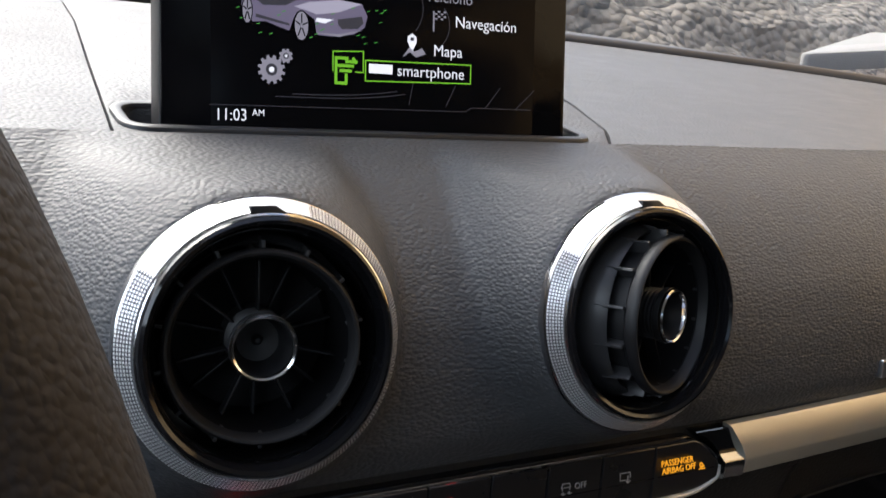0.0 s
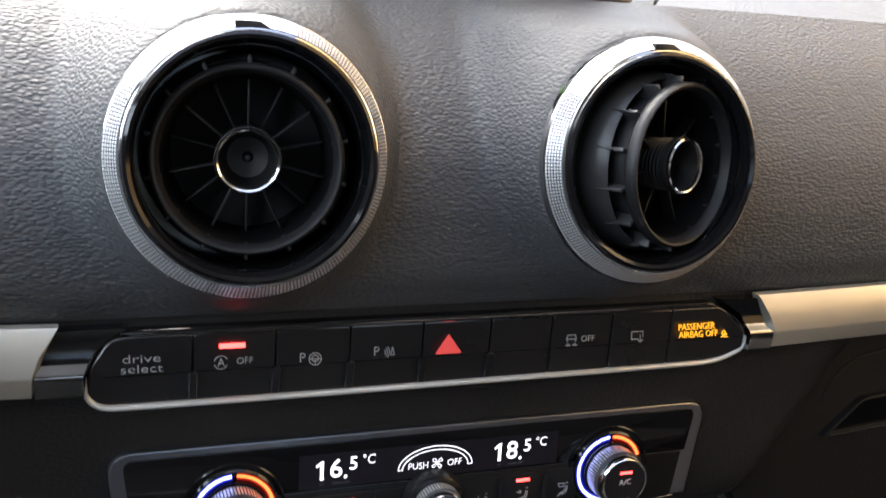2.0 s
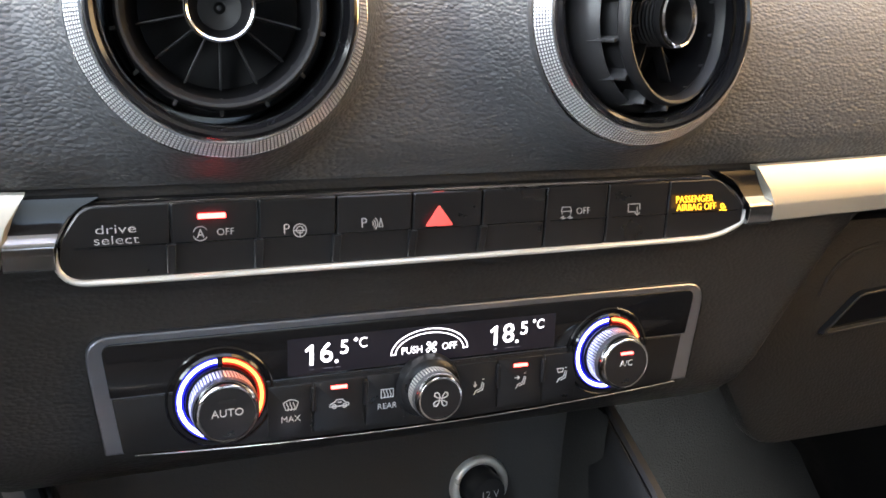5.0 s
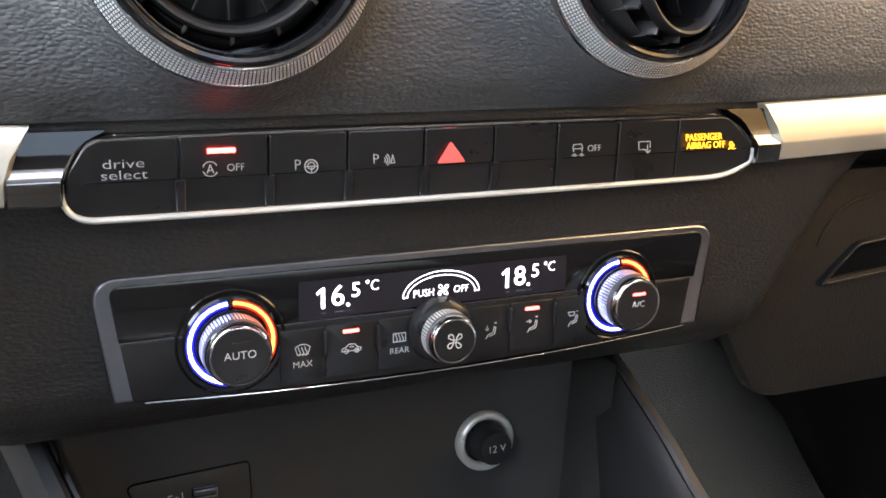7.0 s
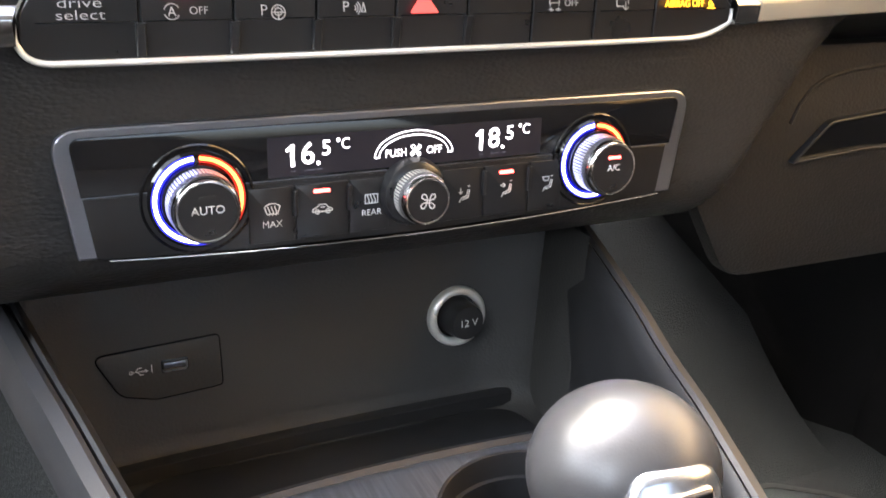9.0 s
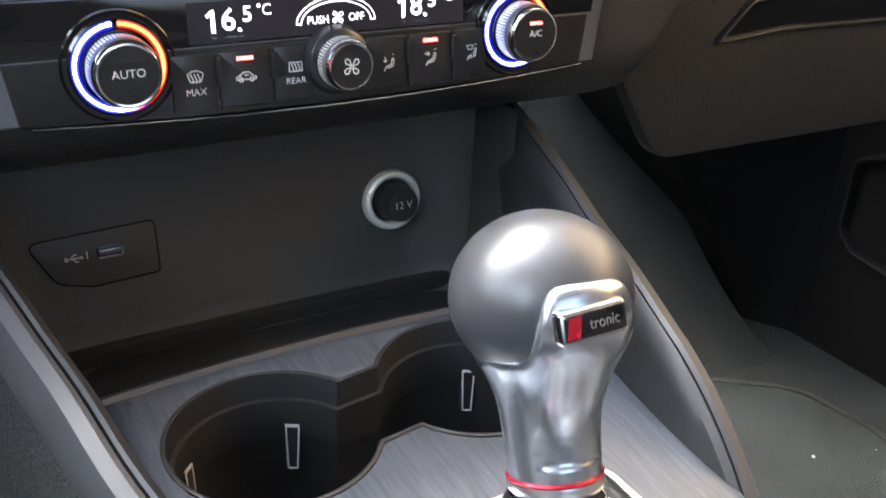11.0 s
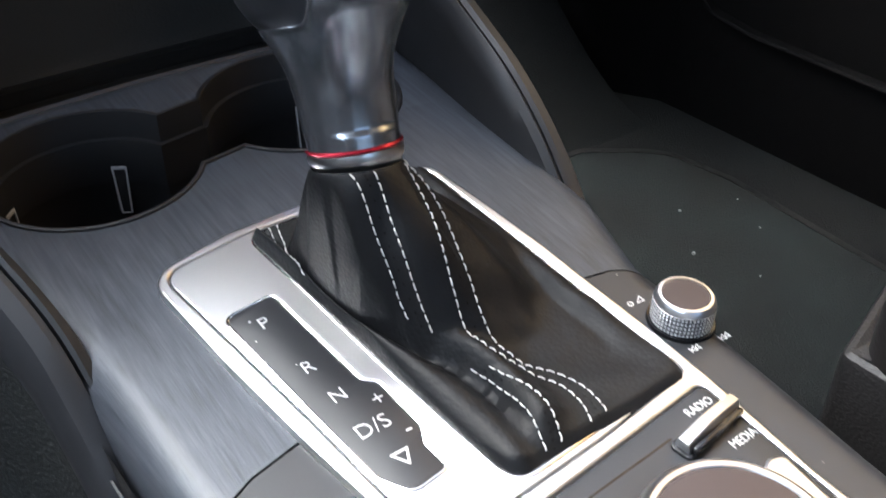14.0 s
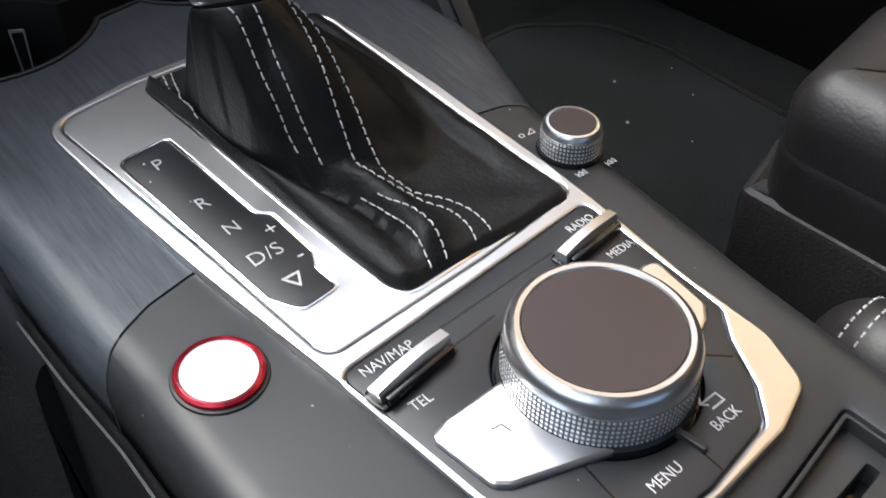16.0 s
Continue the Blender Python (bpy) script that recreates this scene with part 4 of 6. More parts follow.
def temperature_knob(x, text, red_from):
    knob = part("knob", lathe([(0.0166, 0.0), (0.0166, 0.0016), (0.0158, 0.0024), (0.0150, 0.0024), (0.0150, 0.0012), (0.0126, 0.0012), (0.0124, 0.004), (0.0, 0.004)], 64), M_GLOSS, climate, "temperature knob with lit ring", at=C(x, 0.5066, 0.0010))
    part("ring_lip", lathe([(0.0178, 0.0), (0.0180, 0.0012), (0.0185, 0.0016), (0.0190, 0.0012), (0.0192, 0.0)], 64), M_GLOSS, knob)
    for a0, a1, mat in ((94, 300, M_BLUE), (86, red_from, M_ORANGE)):
        pts0, pts1 = arc(0, 0, 0.0150, a0, a1, 40), arc(0, 0, 0.0137, a0, a1, 40)
        o = [Vector(p) for p in pts0] + [Vector(p) for p in reversed(pts1)]
        part("lit_arc", plate(o, 0.0012, 0.0024), mat, knob, "lit arc of the temperature ring")
        # thin glowing rings on both sides, added as the arc's halo
        for r_out, r_in in ((0.0156, 0.0151), (0.0136, 0.0129)):
            o = [Vector(p) for p in arc(0, 0, r_out, a0, a1, 40)] + [Vector(p) for p in reversed(arc(0, 0, r_in, a0, a1, 40))]
            part("arc_edge", plate(o, 0.0012, 0.0025), M_BLUE_HALO if mat is M_BLUE else M_ORANGE_HALO, knob)
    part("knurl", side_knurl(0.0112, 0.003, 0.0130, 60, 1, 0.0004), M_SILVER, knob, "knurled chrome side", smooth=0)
    part("cap_ring", lathe([(0.0112, 0.0126), (0.0110, 0.0148), (0.0102, 0.0158), (0.0096, 0.0157), (0.0095, 0.0148)], 56), M_CHROME, knob)
    part("cap", lathe([(0.0096, 0.0149), (0.0094, 0.0157), (0.0, 0.0159)], 48), M_KEY, knob)
    lettering("print", text, 0.0039 if len(text) > 3 else 0.0036, M_PRINT, knob, pose(0, 0.0004, 0.0160), thick=0.0001)
    part("lamp", plate(rounded([(-0.0028, -0.0005), (0.0028, -0.0005), (0.0028, 0.0005), (-0.0028, 0.0005)], 0.0002), 0, 0.0002), M_LED if text == "A/C" else M_DARK, knob, at=pose(0, 0.0046, 0.0159))
    return knob


temperature_knob(-0.0785, "AUTO", -85)
temperature_knob(0.0783, "A/C", 20)
fan_knob = part("knob", lathe([(0.0130, 0.0), (0.0128, 0.002), (0.0118, 0.0050), (0.0100, 0.0062), (0.0, 0.0062)], 56), M_KEY, climate, "fan knob with knurled chrome side", at=C(-0.0008, 0.5018, 0.0012))
part("knurl", side_knurl(0.0093, 0.0055, 0.0128, 52, 1, 0.0004), M_SILVER, fan_knob, smooth=0)
part("cap_ring", lathe([(0.0093, 0.0124), (0.0091, 0.0144), (0.0085, 0.0154), (0.0079, 0.0153), (0.0079, 0.0145)], 56), M_CHROME, fan_knob)
part("cap", lathe([(0.0080, 0.0146), (0.0078, 0.0152), (0.0, 0.0154)], 48), M_KEY, fan_knob)
part("print", strokes(fan_icon(0.0034), 0.0004, 0.0002), M_PRINT, fan_knob, at=Matrix.Translation((0, 0, 0.0153)))
# keys of the lower field
for x0, x1 in ((-0.0620, -0.0458), (-0.0452, -0.0258), (-0.0252, -0.0100), (0.0100, 0.0284), (0.0292, 0.0482), (0.0492, 0.0640)):
    o = rounded([(x0, -0.0205), (x1, -0.0205), (x1, -0.0006), (x0, -0.0006)], 0.0006)
    part("key", plate(o, 0.0015, 0.0028, 0.0004), M_KEY, climate)
for x in (-0.0455, -0.0255, 0.0288, 0.0487):
    part("key_divider", plate(rounded([(x - 0.0009, -0.0118), (x + 0.0009, -0.0118), (x + 0.0009, -0.0020), (x - 0.0009, -0.0020)], 0.0008), 0.0015, 0.0040, 0.0006), M_KEY, climate)
for x in (-0.0357, 0.0386):
    part("lamp", plate(rounded([(-0.0030, -0.0006), (0.0030, -0.0006), (0.0030, 0.0006), (-0.0030, 0.0006)], 0.0002), 0, 0.0003), M_LED, climate, "lit red lamp", at=C(x, 0.5056, 0.0028))


def cmark(lines, x, z, w=0.00035):
    return part("print", strokes([[(0.86 * p, 0.86 * q) for p, q in l] for l in lines], w, 0.00015), M_PRINT, climate, smooth=0, at=C(x, z, 0.0028))


lettering("print", "MAX", 0.0034, M_PRINT, climate, C(-0.0538, 0.4952, 0.0030))
lettering("print", "REAR", 0.0033, M_PRINT, climate, C(-0.0170, 0.4955, 0.0030))
waves = [[(dx + 0.0004 * math.sin(k), -0.0016 + 0.0007 * k) for k in range(6)] for dx in (-0.0014, 0.0, 0.0014)]
cmark([[(-0.0032, 0.0018), (-0.0022, -0.0012), (0.0022, -0.0012), (0.0032, 0.0018)], arc(0, -0.0012, 0.0044, 43, 137, 8)] + waves, -0.0537, 0.5000)
cmark([[(-0.0028, -0.0016), (-0.0028, 0.0022), (0.0028, 0.0022), (0.0028, -0.0016), (-0.0028, -0.0016)]] + waves, -0.0170, 0.5004)
cmark([[(-0.0042, -0.0010), (-0.0040, 0.0002), (-0.0024, 0.0008), (-0.0012, 0.0020), (0.0014, 0.0020), (0.0026, 0.0006), (0.0042, 0.0), (0.0042, -0.0010), (-0.0042, -0.0010)], arc(-0.0022, -0.0010, 0.0009, 0, 360, 8), arc(0.0024, -0.0010, 0.0009, 0, 360, 8), [(-0.0006, 0.0008), (0.0010, 0.0008)]], -0.0356, 0.4988)


def seat_mark(kind):
    base = [[(0.0014, 0.0036), (0.0022, 0.0036)], [(0.0014, 0.0020), (0.0008, -0.0008), (-0.0016, -0.0016), (-0.0026, -0.0034)], [(0.0022, 0.0016), (0.0016, -0.0016), (-0.0010, -0.0024)]]
    if kind == 0:
        base += [[(-0.0022, 0.0026), (-0.0022, 0.0006)], [(-0.0030, 0.0012), (-0.0022, 0.0004), (-0.0014, 0.0012)]]
    elif kind == 1:
        base += [[(-0.0034, 0.0018), (-0.0012, 0.0018)], [(-0.0020, 0.0026), (-0.0010, 0.0018), (-0.0020, 0.0010)]]
    else:
        base += [[(-0.0030, 0.0034), (-0.0022, 0.0016), (0.0000, 0.0016), (0.0004, 0.0034), (-0.0030, 0.0034)]]
    return base


cmark(seat_mark(0), 0.0210, 0.4984)
cmark(seat_mark(1), 0.0392, 0.4988)
cmark(seat_mark(2), 0.0577, 0.4990)

# ---- centre console ----
CON = pose(0, 0, 0.3757, 1.7, 0, 0)
console = thing("centre_console", "dark brushed centre console with storage tray and cup holders", "centre console", CON, kind="structure")

# storage tray under the stack: back wall, floor with a rubber mat, sides
bm = bmesh.new()
TRAY = [(0.262, 0.3520), (0.285, 0.3520), (0.296, 0.3545), (0.3015, 0.3600), (0.3035, 0.368), (0.3055, 0.420), (0.306, 0.48)]
rows = []
for x in np.linspace(-0.130, 0.1030, 36):
    bend = 0.004 * smooth01((x - 0.070 if x > 0 else -x - 0.104) / 0.032)
    rows.append([bm.verts.new((x, y - bend * 3, z)) for y, z in TRAY])
for a, b in zip(rows, rows[1:]):
    bridge(bm, a, b, False)
tray = thing("storage_tray", "open black storage tray under the climate panel", "storage tray", kind="structure")
part("back_wall", solid(bm), M_TRAY, tray, "smooth dark plastic back wall")
part("ledge", sweep([Vector((x, 0.296 - 0.25 * (x + 0.006) ** 2, 0.3605)) for x in np.linspace(-0.102, 0.0885, 24)], [(-0.003, -0.006), (0.003, -0.006), (0.003, 0.0008), (0.001, 0.0016), (-0.003, 0.0012)]), M_DARK, tray)
part("tray_mat", plate(rounded([(-0.100, 0.236), (0.090, 0.236), (0.088, 0.292), (-0.098, 0.292)], [0.004, 0.004, 0.02, 0.02]), 0.349, 0.3545, 0.001), M_DARK, tray)
for s, x0 in ((-1, -0.1290), (1, 0.0985)):
    bm = surf(lambda u, v: Vector((x0 + s * 0.004 * u, 0.258 + 0.050 * v, 0.345 + 0.110 * u)), 6, 8)
    part("side_wall", solid(bm), M_TRAY, tray)

# socket and usb port in the back wall
socket = thing("power_socket", "chrome-ringed twelve volt power socket with a black cap", "power socket", pose(0.0610, 0.3038, 0.4035, 84, 0, 0))
part("ring", lathe([(0.0150, -0.004)] + [(0.0132 + 0.0022 * math.cos(t), 0.0012 + 0.0028 * math.sin(t)) for t in np.linspace(0, math.pi, 10)] + [(0.0116, -0.004)], 56), M_SILVER, socket)
part("sleeve", lathe([(0.0118, 0.0018), (0.0112, -0.001), (0.0110, -0.004), (0.0, -0.004)], 48), M_GLOSS, socket)
plug = part("cap", lathe([(0.0098, -0.004), (0.0094, 0.0060), (0.0086, 0.0125), (0.0080, 0.0136), (0.0, 0.0138)], 40), M_DARK, socket, at=pose(0, 0, 0, 0, 0, 0))
lettering("print", "12 V", 0.0052, M_PRINT, plug, pose(0, 0, 0.0139))
usb = thing("usb_port", "usb port in a black inset plate", "usb port", pose(-0.0750, 0.3040, 0.4030, 87, 0, 0))
plate_o = rounded([(-0.0325, 0.0085), (0.0200, 0.0105), (0.0205, -0.0135), (-0.0080, -0.0150), (-0.0225, -0.0110)], [0.003, 0.002, 0.002, 0.006, 0.008])
part("gap", plate(offset(plate_o, -0.0005), -0.002, 0.0002), M_GLOSS, usb)
part("inset", plate(plate_o, -0.002, 0.0008, 0.0004), M_TRAY, usb)
part("port_surround", plate(rounded([(-0.0052, -0.0028), (0.0062, -0.0028), (0.0062, 0.0028), (-0.0052, 0.0028)], 0.0008), 0, 0.0012, 0.0003, [rounded([(-0.0046, -0.0022), (0.0056, -0.0022), (0.0056, 0.0022), (-0.0046, 0.0022)], 0.0004)]), M_GLOSS, usb)
part("port_shell", sweep([Vector(p).to_3d() for p in ((-0.0046, -0.0018), (-0.0042, -0.0023), (0.0052, -0.0023), (0.0056, -0.0018), (0.0056, 0.0016))], [(-0.00022, 0.0), (0.00022, 0.0), (0.00022, 0.0015), (-0.00022, 0.0015)]), M_ALU, usb, "bright lower edge of the port")
part("tongue", block(0.0090, 0.0022, 0.0011, 0.0002, m=Matrix.Translation((0.0005, 0.0002, 0.0002))), M_SURROUND, usb)
part("print", strokes([[(-0.0175, -0.0006), (-0.0118, -0.0006)], arc(-0.0178, -0.0006, 0.0007, 0, 360, 8), [(-0.0160, -0.0006), (-0.0148, 0.0010), (-0.0134, 0.0010)], [(-0.0152, -0.0006), (-0.0140, -0.0022), (-0.0128, -0.0022)], [(-0.0118, -0.0012), (-0.0110, -0.0006), (-0.0118, 0.0)]], 0.0004, 0.0002), M_PRINT, usb, at=Matrix.Translation((0, 0, 0.0008)))
lettering("print", "1", 0.0052, M_PRINT, usb, pose(-0.0092, -0.0002, 0.0009))

# deck with the two joined cup holders
CUP_L, CUP_R, RL, RR = (-0.0488, 0.1730), (0.0350, 0.1758), 0.0384, 0.0398


def cup_outline(d=0.0):
    """Both round holders and the neck between them, widened by d."""
    rl, rr, hw = RL + d, RR + d, 0.0205 + d
    pts = []
    a = math.asin(hw / rl)
    for t in np.linspace(a, 2 * math.pi - a, 44):
        pts.append(Vector((CUP_L[0] + rl * math.cos(t), CUP_L[1] + rl * math.sin(t))))
    b = math.asin(hw / rr)
    for t in np.linspace(math.pi + b, 3 * math.pi - b, 44):
        pts.append(Vector((CUP_R[0] + rr * math.cos(t), CUP_R[1] + rr * math.sin(t))))
    return pts


def deck_right(y):
    return curve_at([(-0.20, 0.063), (-0.10, 0.0683), (-0.07, 0.0705), (-0.027, 0.0755), (0.0, 0.0785), (0.025, 0.0790), (0.06, 0.0900), (0.25, 0.0990)], y)


def deck_left(y):
    return -curve_at([(-0.20, 0.084), (-0.02, 0.0865), (0.0, 0.0865), (0.03, 0.0880), (0.07, 0.0885), (0.25, 0.1050)], y)


def seam_y(x):
    """Where the joint between front and rear deck runs."""
    return 0.0200 + curve_at([(-0.10, -0.020), (-0.0865, -0.012), (-0.0818, -0.0079), (-0.0677, -0.0015), (-0.0538, 0.0015), (0.03, 0.010), (0.0555, 0.0087), (0.0644, 0.0070), (0.0762, 0.0004), (0.10, -0.012)], x)


def deck_piece(keep_front, holes, m, label=""):
    ys = np.linspace(-0.20, 0.2225, 48)
    o = [Vector((deck_right(y), y)) for y in ys]
    o += [Vector((x, 0.2225 + 0.007 * (1 - ((x + 0.003) / 0.10) ** 2))) for x in np.linspace(deck_right(0.2225), deck_left(0.2225), 20)[1:-1]]
    o += [Vector((deck_left(y), y)) for y in ys[::-1]]
    bm = plate(o, -0.045, 0.0, 0.012, holes, bottom=False, hole_bevel=0.0016)
    for x in (-0.0818, -0.0677, -0.0538, 0.03, 0.0555, 0.0644):
        bmesh.ops.bisect_plane(bm, geom=bm.verts[:] + bm.edges[:] + bm.faces[:], plane_co=(x, 0, 0), plane_no=(1, 0, 0))
    for v in bm.verts:
        v.co.y -= seam_y(v.co.x)
    bmesh.ops.bisect_plane(bm, geom=bm.verts[:] + bm.edges[:] + bm.faces[:], plane_co=(0, 0.0004 if keep_front else -0.0004, 0), plane_no=(0, 1, 0), clear_inner=keep_front, clear_outer=not keep_front)
    for v in bm.verts:
        v.co.y += seam_y(v.co.x)
    return part("deck", bm, m, console, label)


BEZEL = rounded([(-0.0588, 0.1000), (-0.0300, 0.1065), (0.0060, 0.1078), (0.0470, 0.1045), (0.0520, 0.0450), (0.0532, 0.0), (0.0516, -0.0250), (0.0474, -0.0620), (0.0468, -0.0890), (0.0405, -0.1040), (0.0250, -0.1090), (0.0, -0.1108), (-0.0340, -0.1100), (-0.0415, -0.0700), (-0.0455, -0.0330), (-0.0520, 0.0170), (-0.0560, 0.0560)], [0.012, 0, 0, 0.008, 0, 0, 0, 0, 0.010, 0.008, 0, 0, 0.010, 0, 0, 0, 0])
BOOT = rounded([(-0.0250, 0.1012), (0.0435, 0.1012), (0.0478, -0.0180), (-0.0168, -0.0222)], [0.006, 0.006, 0.006, 0.008])
deck_piece(True, [cup_outline()], M_DECK, "brushed anthracite deck")
SLOT = [Vector(p) for p in rounded([(0.002, -0.1195), (0.0445, -0.1135), (0.0445, -0.1360), (0.002, -0.1400)], 0.002)]
deck_piece(False, [SLOT], M_SATIN, "satin black rear deck")
part("joint", sweep([Vector((x, seam_y(x), -0.003)) for x in np.linspace(-0.076, 0.068, 30)], [(-0.003, -0.02), (0.003, -0.02), (0.003, 0.0), (-0.003, 0.0)]), M_GLOSS, console)
cups = part("cup_holder", plate(cup_outline(0.0006), -0.066, 0.0006, 0.0005, [cup_outline(-0.0012)], bottom=False), M_NOZZLE, console, "double black cup holder")
part("cup_floor", plate(cup_outline(0.0), -0.068, -0.064), M_NOZZLE, cups)
part("cup_step", plate(cup_outline(-0.0012), -0.030, -0.011, 0.002, [cup_outline(-0.0024)], bottom=False), M_NOZZLE, cups)
for x, y, low, turn in ((-0.0308, 0.2050, -0.0375, -28), (0.0527, 0.2098, -0.0390, -24), (-0.0748, 0.1985, -0.0385, 47)):
    clip = part("spring_clip", block(0.0062, 0.0040, 0.0220, 0.0012), M_DARK, cups, "spring clip with a bright edge", at=pose(x, y, low - 0.0070, -4, 0, turn))
    part("clip_edge", plate(rounded([(-0.0022, 0.0005), (0.0022, 0.0005), (0.0030, 0.0215), (-0.0030, 0.0215)], 0.0006), 0, 0.0005, 0.0002, [rounded([(-0.0015, 0.0010), (0.0015, 0.0010), (0.0022, 0.0200), (-0.0022, 0.0200)], 0.0004)]), M_LEGEND, clip, at=pose(0, -0.0020, 0, 90))
# lip between deck and tray
part("deck_lip", sweep([Vector((x, 0.2240 + 0.007 * (1 - (x / 0.10) ** 2), -0.006)) for x in np.linspace(-0.103, 0.097, 26)], [(-0.002, -0.030), (0.0035, -0.030), (0.0035, 0.001), (0.001, 0.003), (-0.002, 0.002)]), M_DARK, console)

# side rails of the tray
RAIL = [(0.250, 0.112, 0.443), (0.225, 0.109, 0.435), (0.200, 0.106, 0.4255), (0.170, 0.1025, 0.420), (0.145, 0.0985, 0.4130), (0.120, 0.0955, 0.4055), (0.102, 0.0945, 0.3955), (0.085, 0.0930, 0.3835), (0.072, 0.0918, 0.3705), (0.060, 0.0905, 0.3580), (0.050, 0.0895, 0.3440)]
RAIL = [(0.320, 0.118, 0.462), (0.285, 0.115, 0.456)] + RAIL


def rail_points(s, n=40):
    out = []
    k = len(RAIL) - 1
    for i in range(n):
        u = i / (n - 1) * k
        j = min(int(u), k - 1)
        w = u - j
        p = [RAIL[j][c] * (1 - w) + RAIL[j + 1][c] * w for c in range(3)]
        x = p[1] - 0.0045 if s > 0 else curve_at([(0.050, 0.0850), (0.0625, 0.0860), (0.088, 0.0885), (0.110, 0.0950), (0.135, 0.1035), (0.175, 0.1105), (0.21, 0.1185), (0.25, 0.1290), (0.32, 0.146)], p[0])
        out.append(Vector((s * x, p[0], p[2])))
    for r in range(3):
        out = [out[0]] + [(a + b * 2 + c) / 4 for a, b, c in zip(out, out[1:], out[2:])] + [out[-1]]
    return out


RAILS = []
for s in (1, -1):
    side = thing("console_rail", "padded dark plastic rail along the side of the console", "console rail", group="rails of the console")
    RAILS.append(side)
    pts = rail_points(s)
    inner, outer = [], []
    for p in pts:
        a = [(-0.0085, 0.330), (-0.0078, p.z - 0.026), (-0.0062, p.z - 0.010), (-0.0040, p.z - 0.0025), (-0.0012, p.z), (0.0, p.z - 0.0012), (0.0, 0.330)]
        b = [(0.0010, 0.10), (0.0010, p.z - 0.0014), (0.0030, p.z - 0.0004), (0.0075, p.z - 0.0020), (0.0105, p.z - 0.0075), (0.0115, p.z - 0.018), (0.0150, p.z - 0.10), (0.024, 0.10)]
        inner.append([Vector((p.x + s * dx, p.y, min(z, p.z + 0.002) if z > 0.33 else z)) for dx, z in a])
        outer.append([Vector((p.x + s * dx, p.y, max(0.05, z))) for dx, z in b])
    part("inner_panel", loft(inner), M_DARK, side, "satin plastic inner side")
    part("outer_panel", loft([r[:6] for r in outer]), M_RAIL, side, "grained plastic outer side")
    part("tunnel_side", loft([r[5:] + [Vector((r[5].x - s * 0.004, r[5].y, 0.10))] for r in outer]), M_CARPET, side, "dark carpeted tunnel side")

# outer flanks of the console behind the rails
for s, f in ((1, deck_right), (-1, deck_left)):
    bm = surf(lambda u, v: Vector((f(-0.2 + 0.28 * u) + s * 0.002 + s * 0.03 * v * v, -0.2 + 0.28 * u, -0.016 - 0.31 * v)), 20, 8)
    part("flank", solid(bm), M_STACK, console)
    part("flank_line", sweep([Vector((f(y) + s * 0.0035, y, -0.024 - 0.05 * max(0, -y))) for y in np.linspace(-0.19, 0.07, 20)], [(-0.0004, -0.0004), (0.0004, -0.0004), (0.0004, 0.0004), (-0.0004, 0.0004)]), M_SATIN, console)

# card slot sunk into the rear deck
slot = thing("card_slot", "black plastic slot sunk into the console", "card slot", CON)
part("box", plate(offset(SLOT, -0.0006), -0.012, -0.0050, 0.0, [rounded([(0.012, -0.1262), (0.0385, -0.1245), (0.0385, -0.1283), (0.012, -0.1300)], 0.001)], bottom=False), M_SATIN, slot)
part("slit", plate(offset(SLOT, 0.002), -0.013, -0.0115), M_GLOSS, slot)
part("lip", plate(offset(SLOT, 0.0004), -0.006, -0.0008, 0.0004, [offset(SLOT, 0.0016)], bottom=False), M_DARK, slot)

# ---- gate bezel ----
MMI = rounded([(-0.0445, -0.0328), (0.0472, -0.0254), (0.0440, -0.0760), (0.0372, -0.0840), (0.0300, -0.0970), (0.0225, -0.1050), (0.0000, -0.1080), (-0.0345, -0.1068), (-0.0402, -0.0780)], [0.004, 0.003, 0.004, 0.004, 0.006, 0.006, 0, 0.008, 0])
GATE = rounded([(-0.0482, 0.0702), (-0.0322, 0.0722), (-0.0290, 0.0290), (-0.0254, 0.0256), (-0.0250, 0.0070), (-0.0278, 0.0012), (-0.0274, -0.0078), (-0.0385, -0.0090), (-0.0430, -0.0010)], [0.004, 0.002, 0.003, 0.003, 0.003, 0.002, 0.002, 0.004, 0.006])
FIELD = rounded([(-0.0548, 0.0985), (-0.0260, 0.1030), (0.0445, 0.1024), (0.0490, -0.0190), (0.0100, -0.0232), (-0.0434, -0.0262), (-0.0440, -0.0150), (-0.0470, 0.0254), (-0.0520, 0.0720)], [0.008, 0, 0.006, 0.006, 0, 0.009, 0, 0, 0])
bezel = thing("gate_bezel", "satin aluminium bezel round gear gate and control panel", "bezel", CON)
part("rim", plate(BEZEL, 0.0, 0.0032, 0.0008, [offset(FIELD, -0.0004), offset(MMI, -0.0006)], bottom=False), M_ALU, bezel, "polished raised rim", smooth=12)
part("field", plate(FIELD, 0.0, 0.0029, 0.0004, [BOOT, offset(GATE, -0.0008)], bottom=False), M_ALU, bezel, smooth=12)
part("gap", plate(offset(BEZEL, 0.001), 0.0, 0.0012), M_SURROUND, bezel)
part("gate_edge", plate(offset(GATE, -0.0009), 0.002, 0.0031, 0.0003, [offset(GATE, 0.0)], bottom=False), M_CHROME, bezel)
part("boot_edge", plate(offset(BOOT, -0.0012), 0.002, 0.0032, 0.0005, [offset(BOOT, 0.0006)], bottom=False), M_CHROME, bezel)
gate = part("gate_panel", plate(GATE, 0.0010, 0.0028, 0.0004), M_SATIN, bezel, "black shift pattern plate")
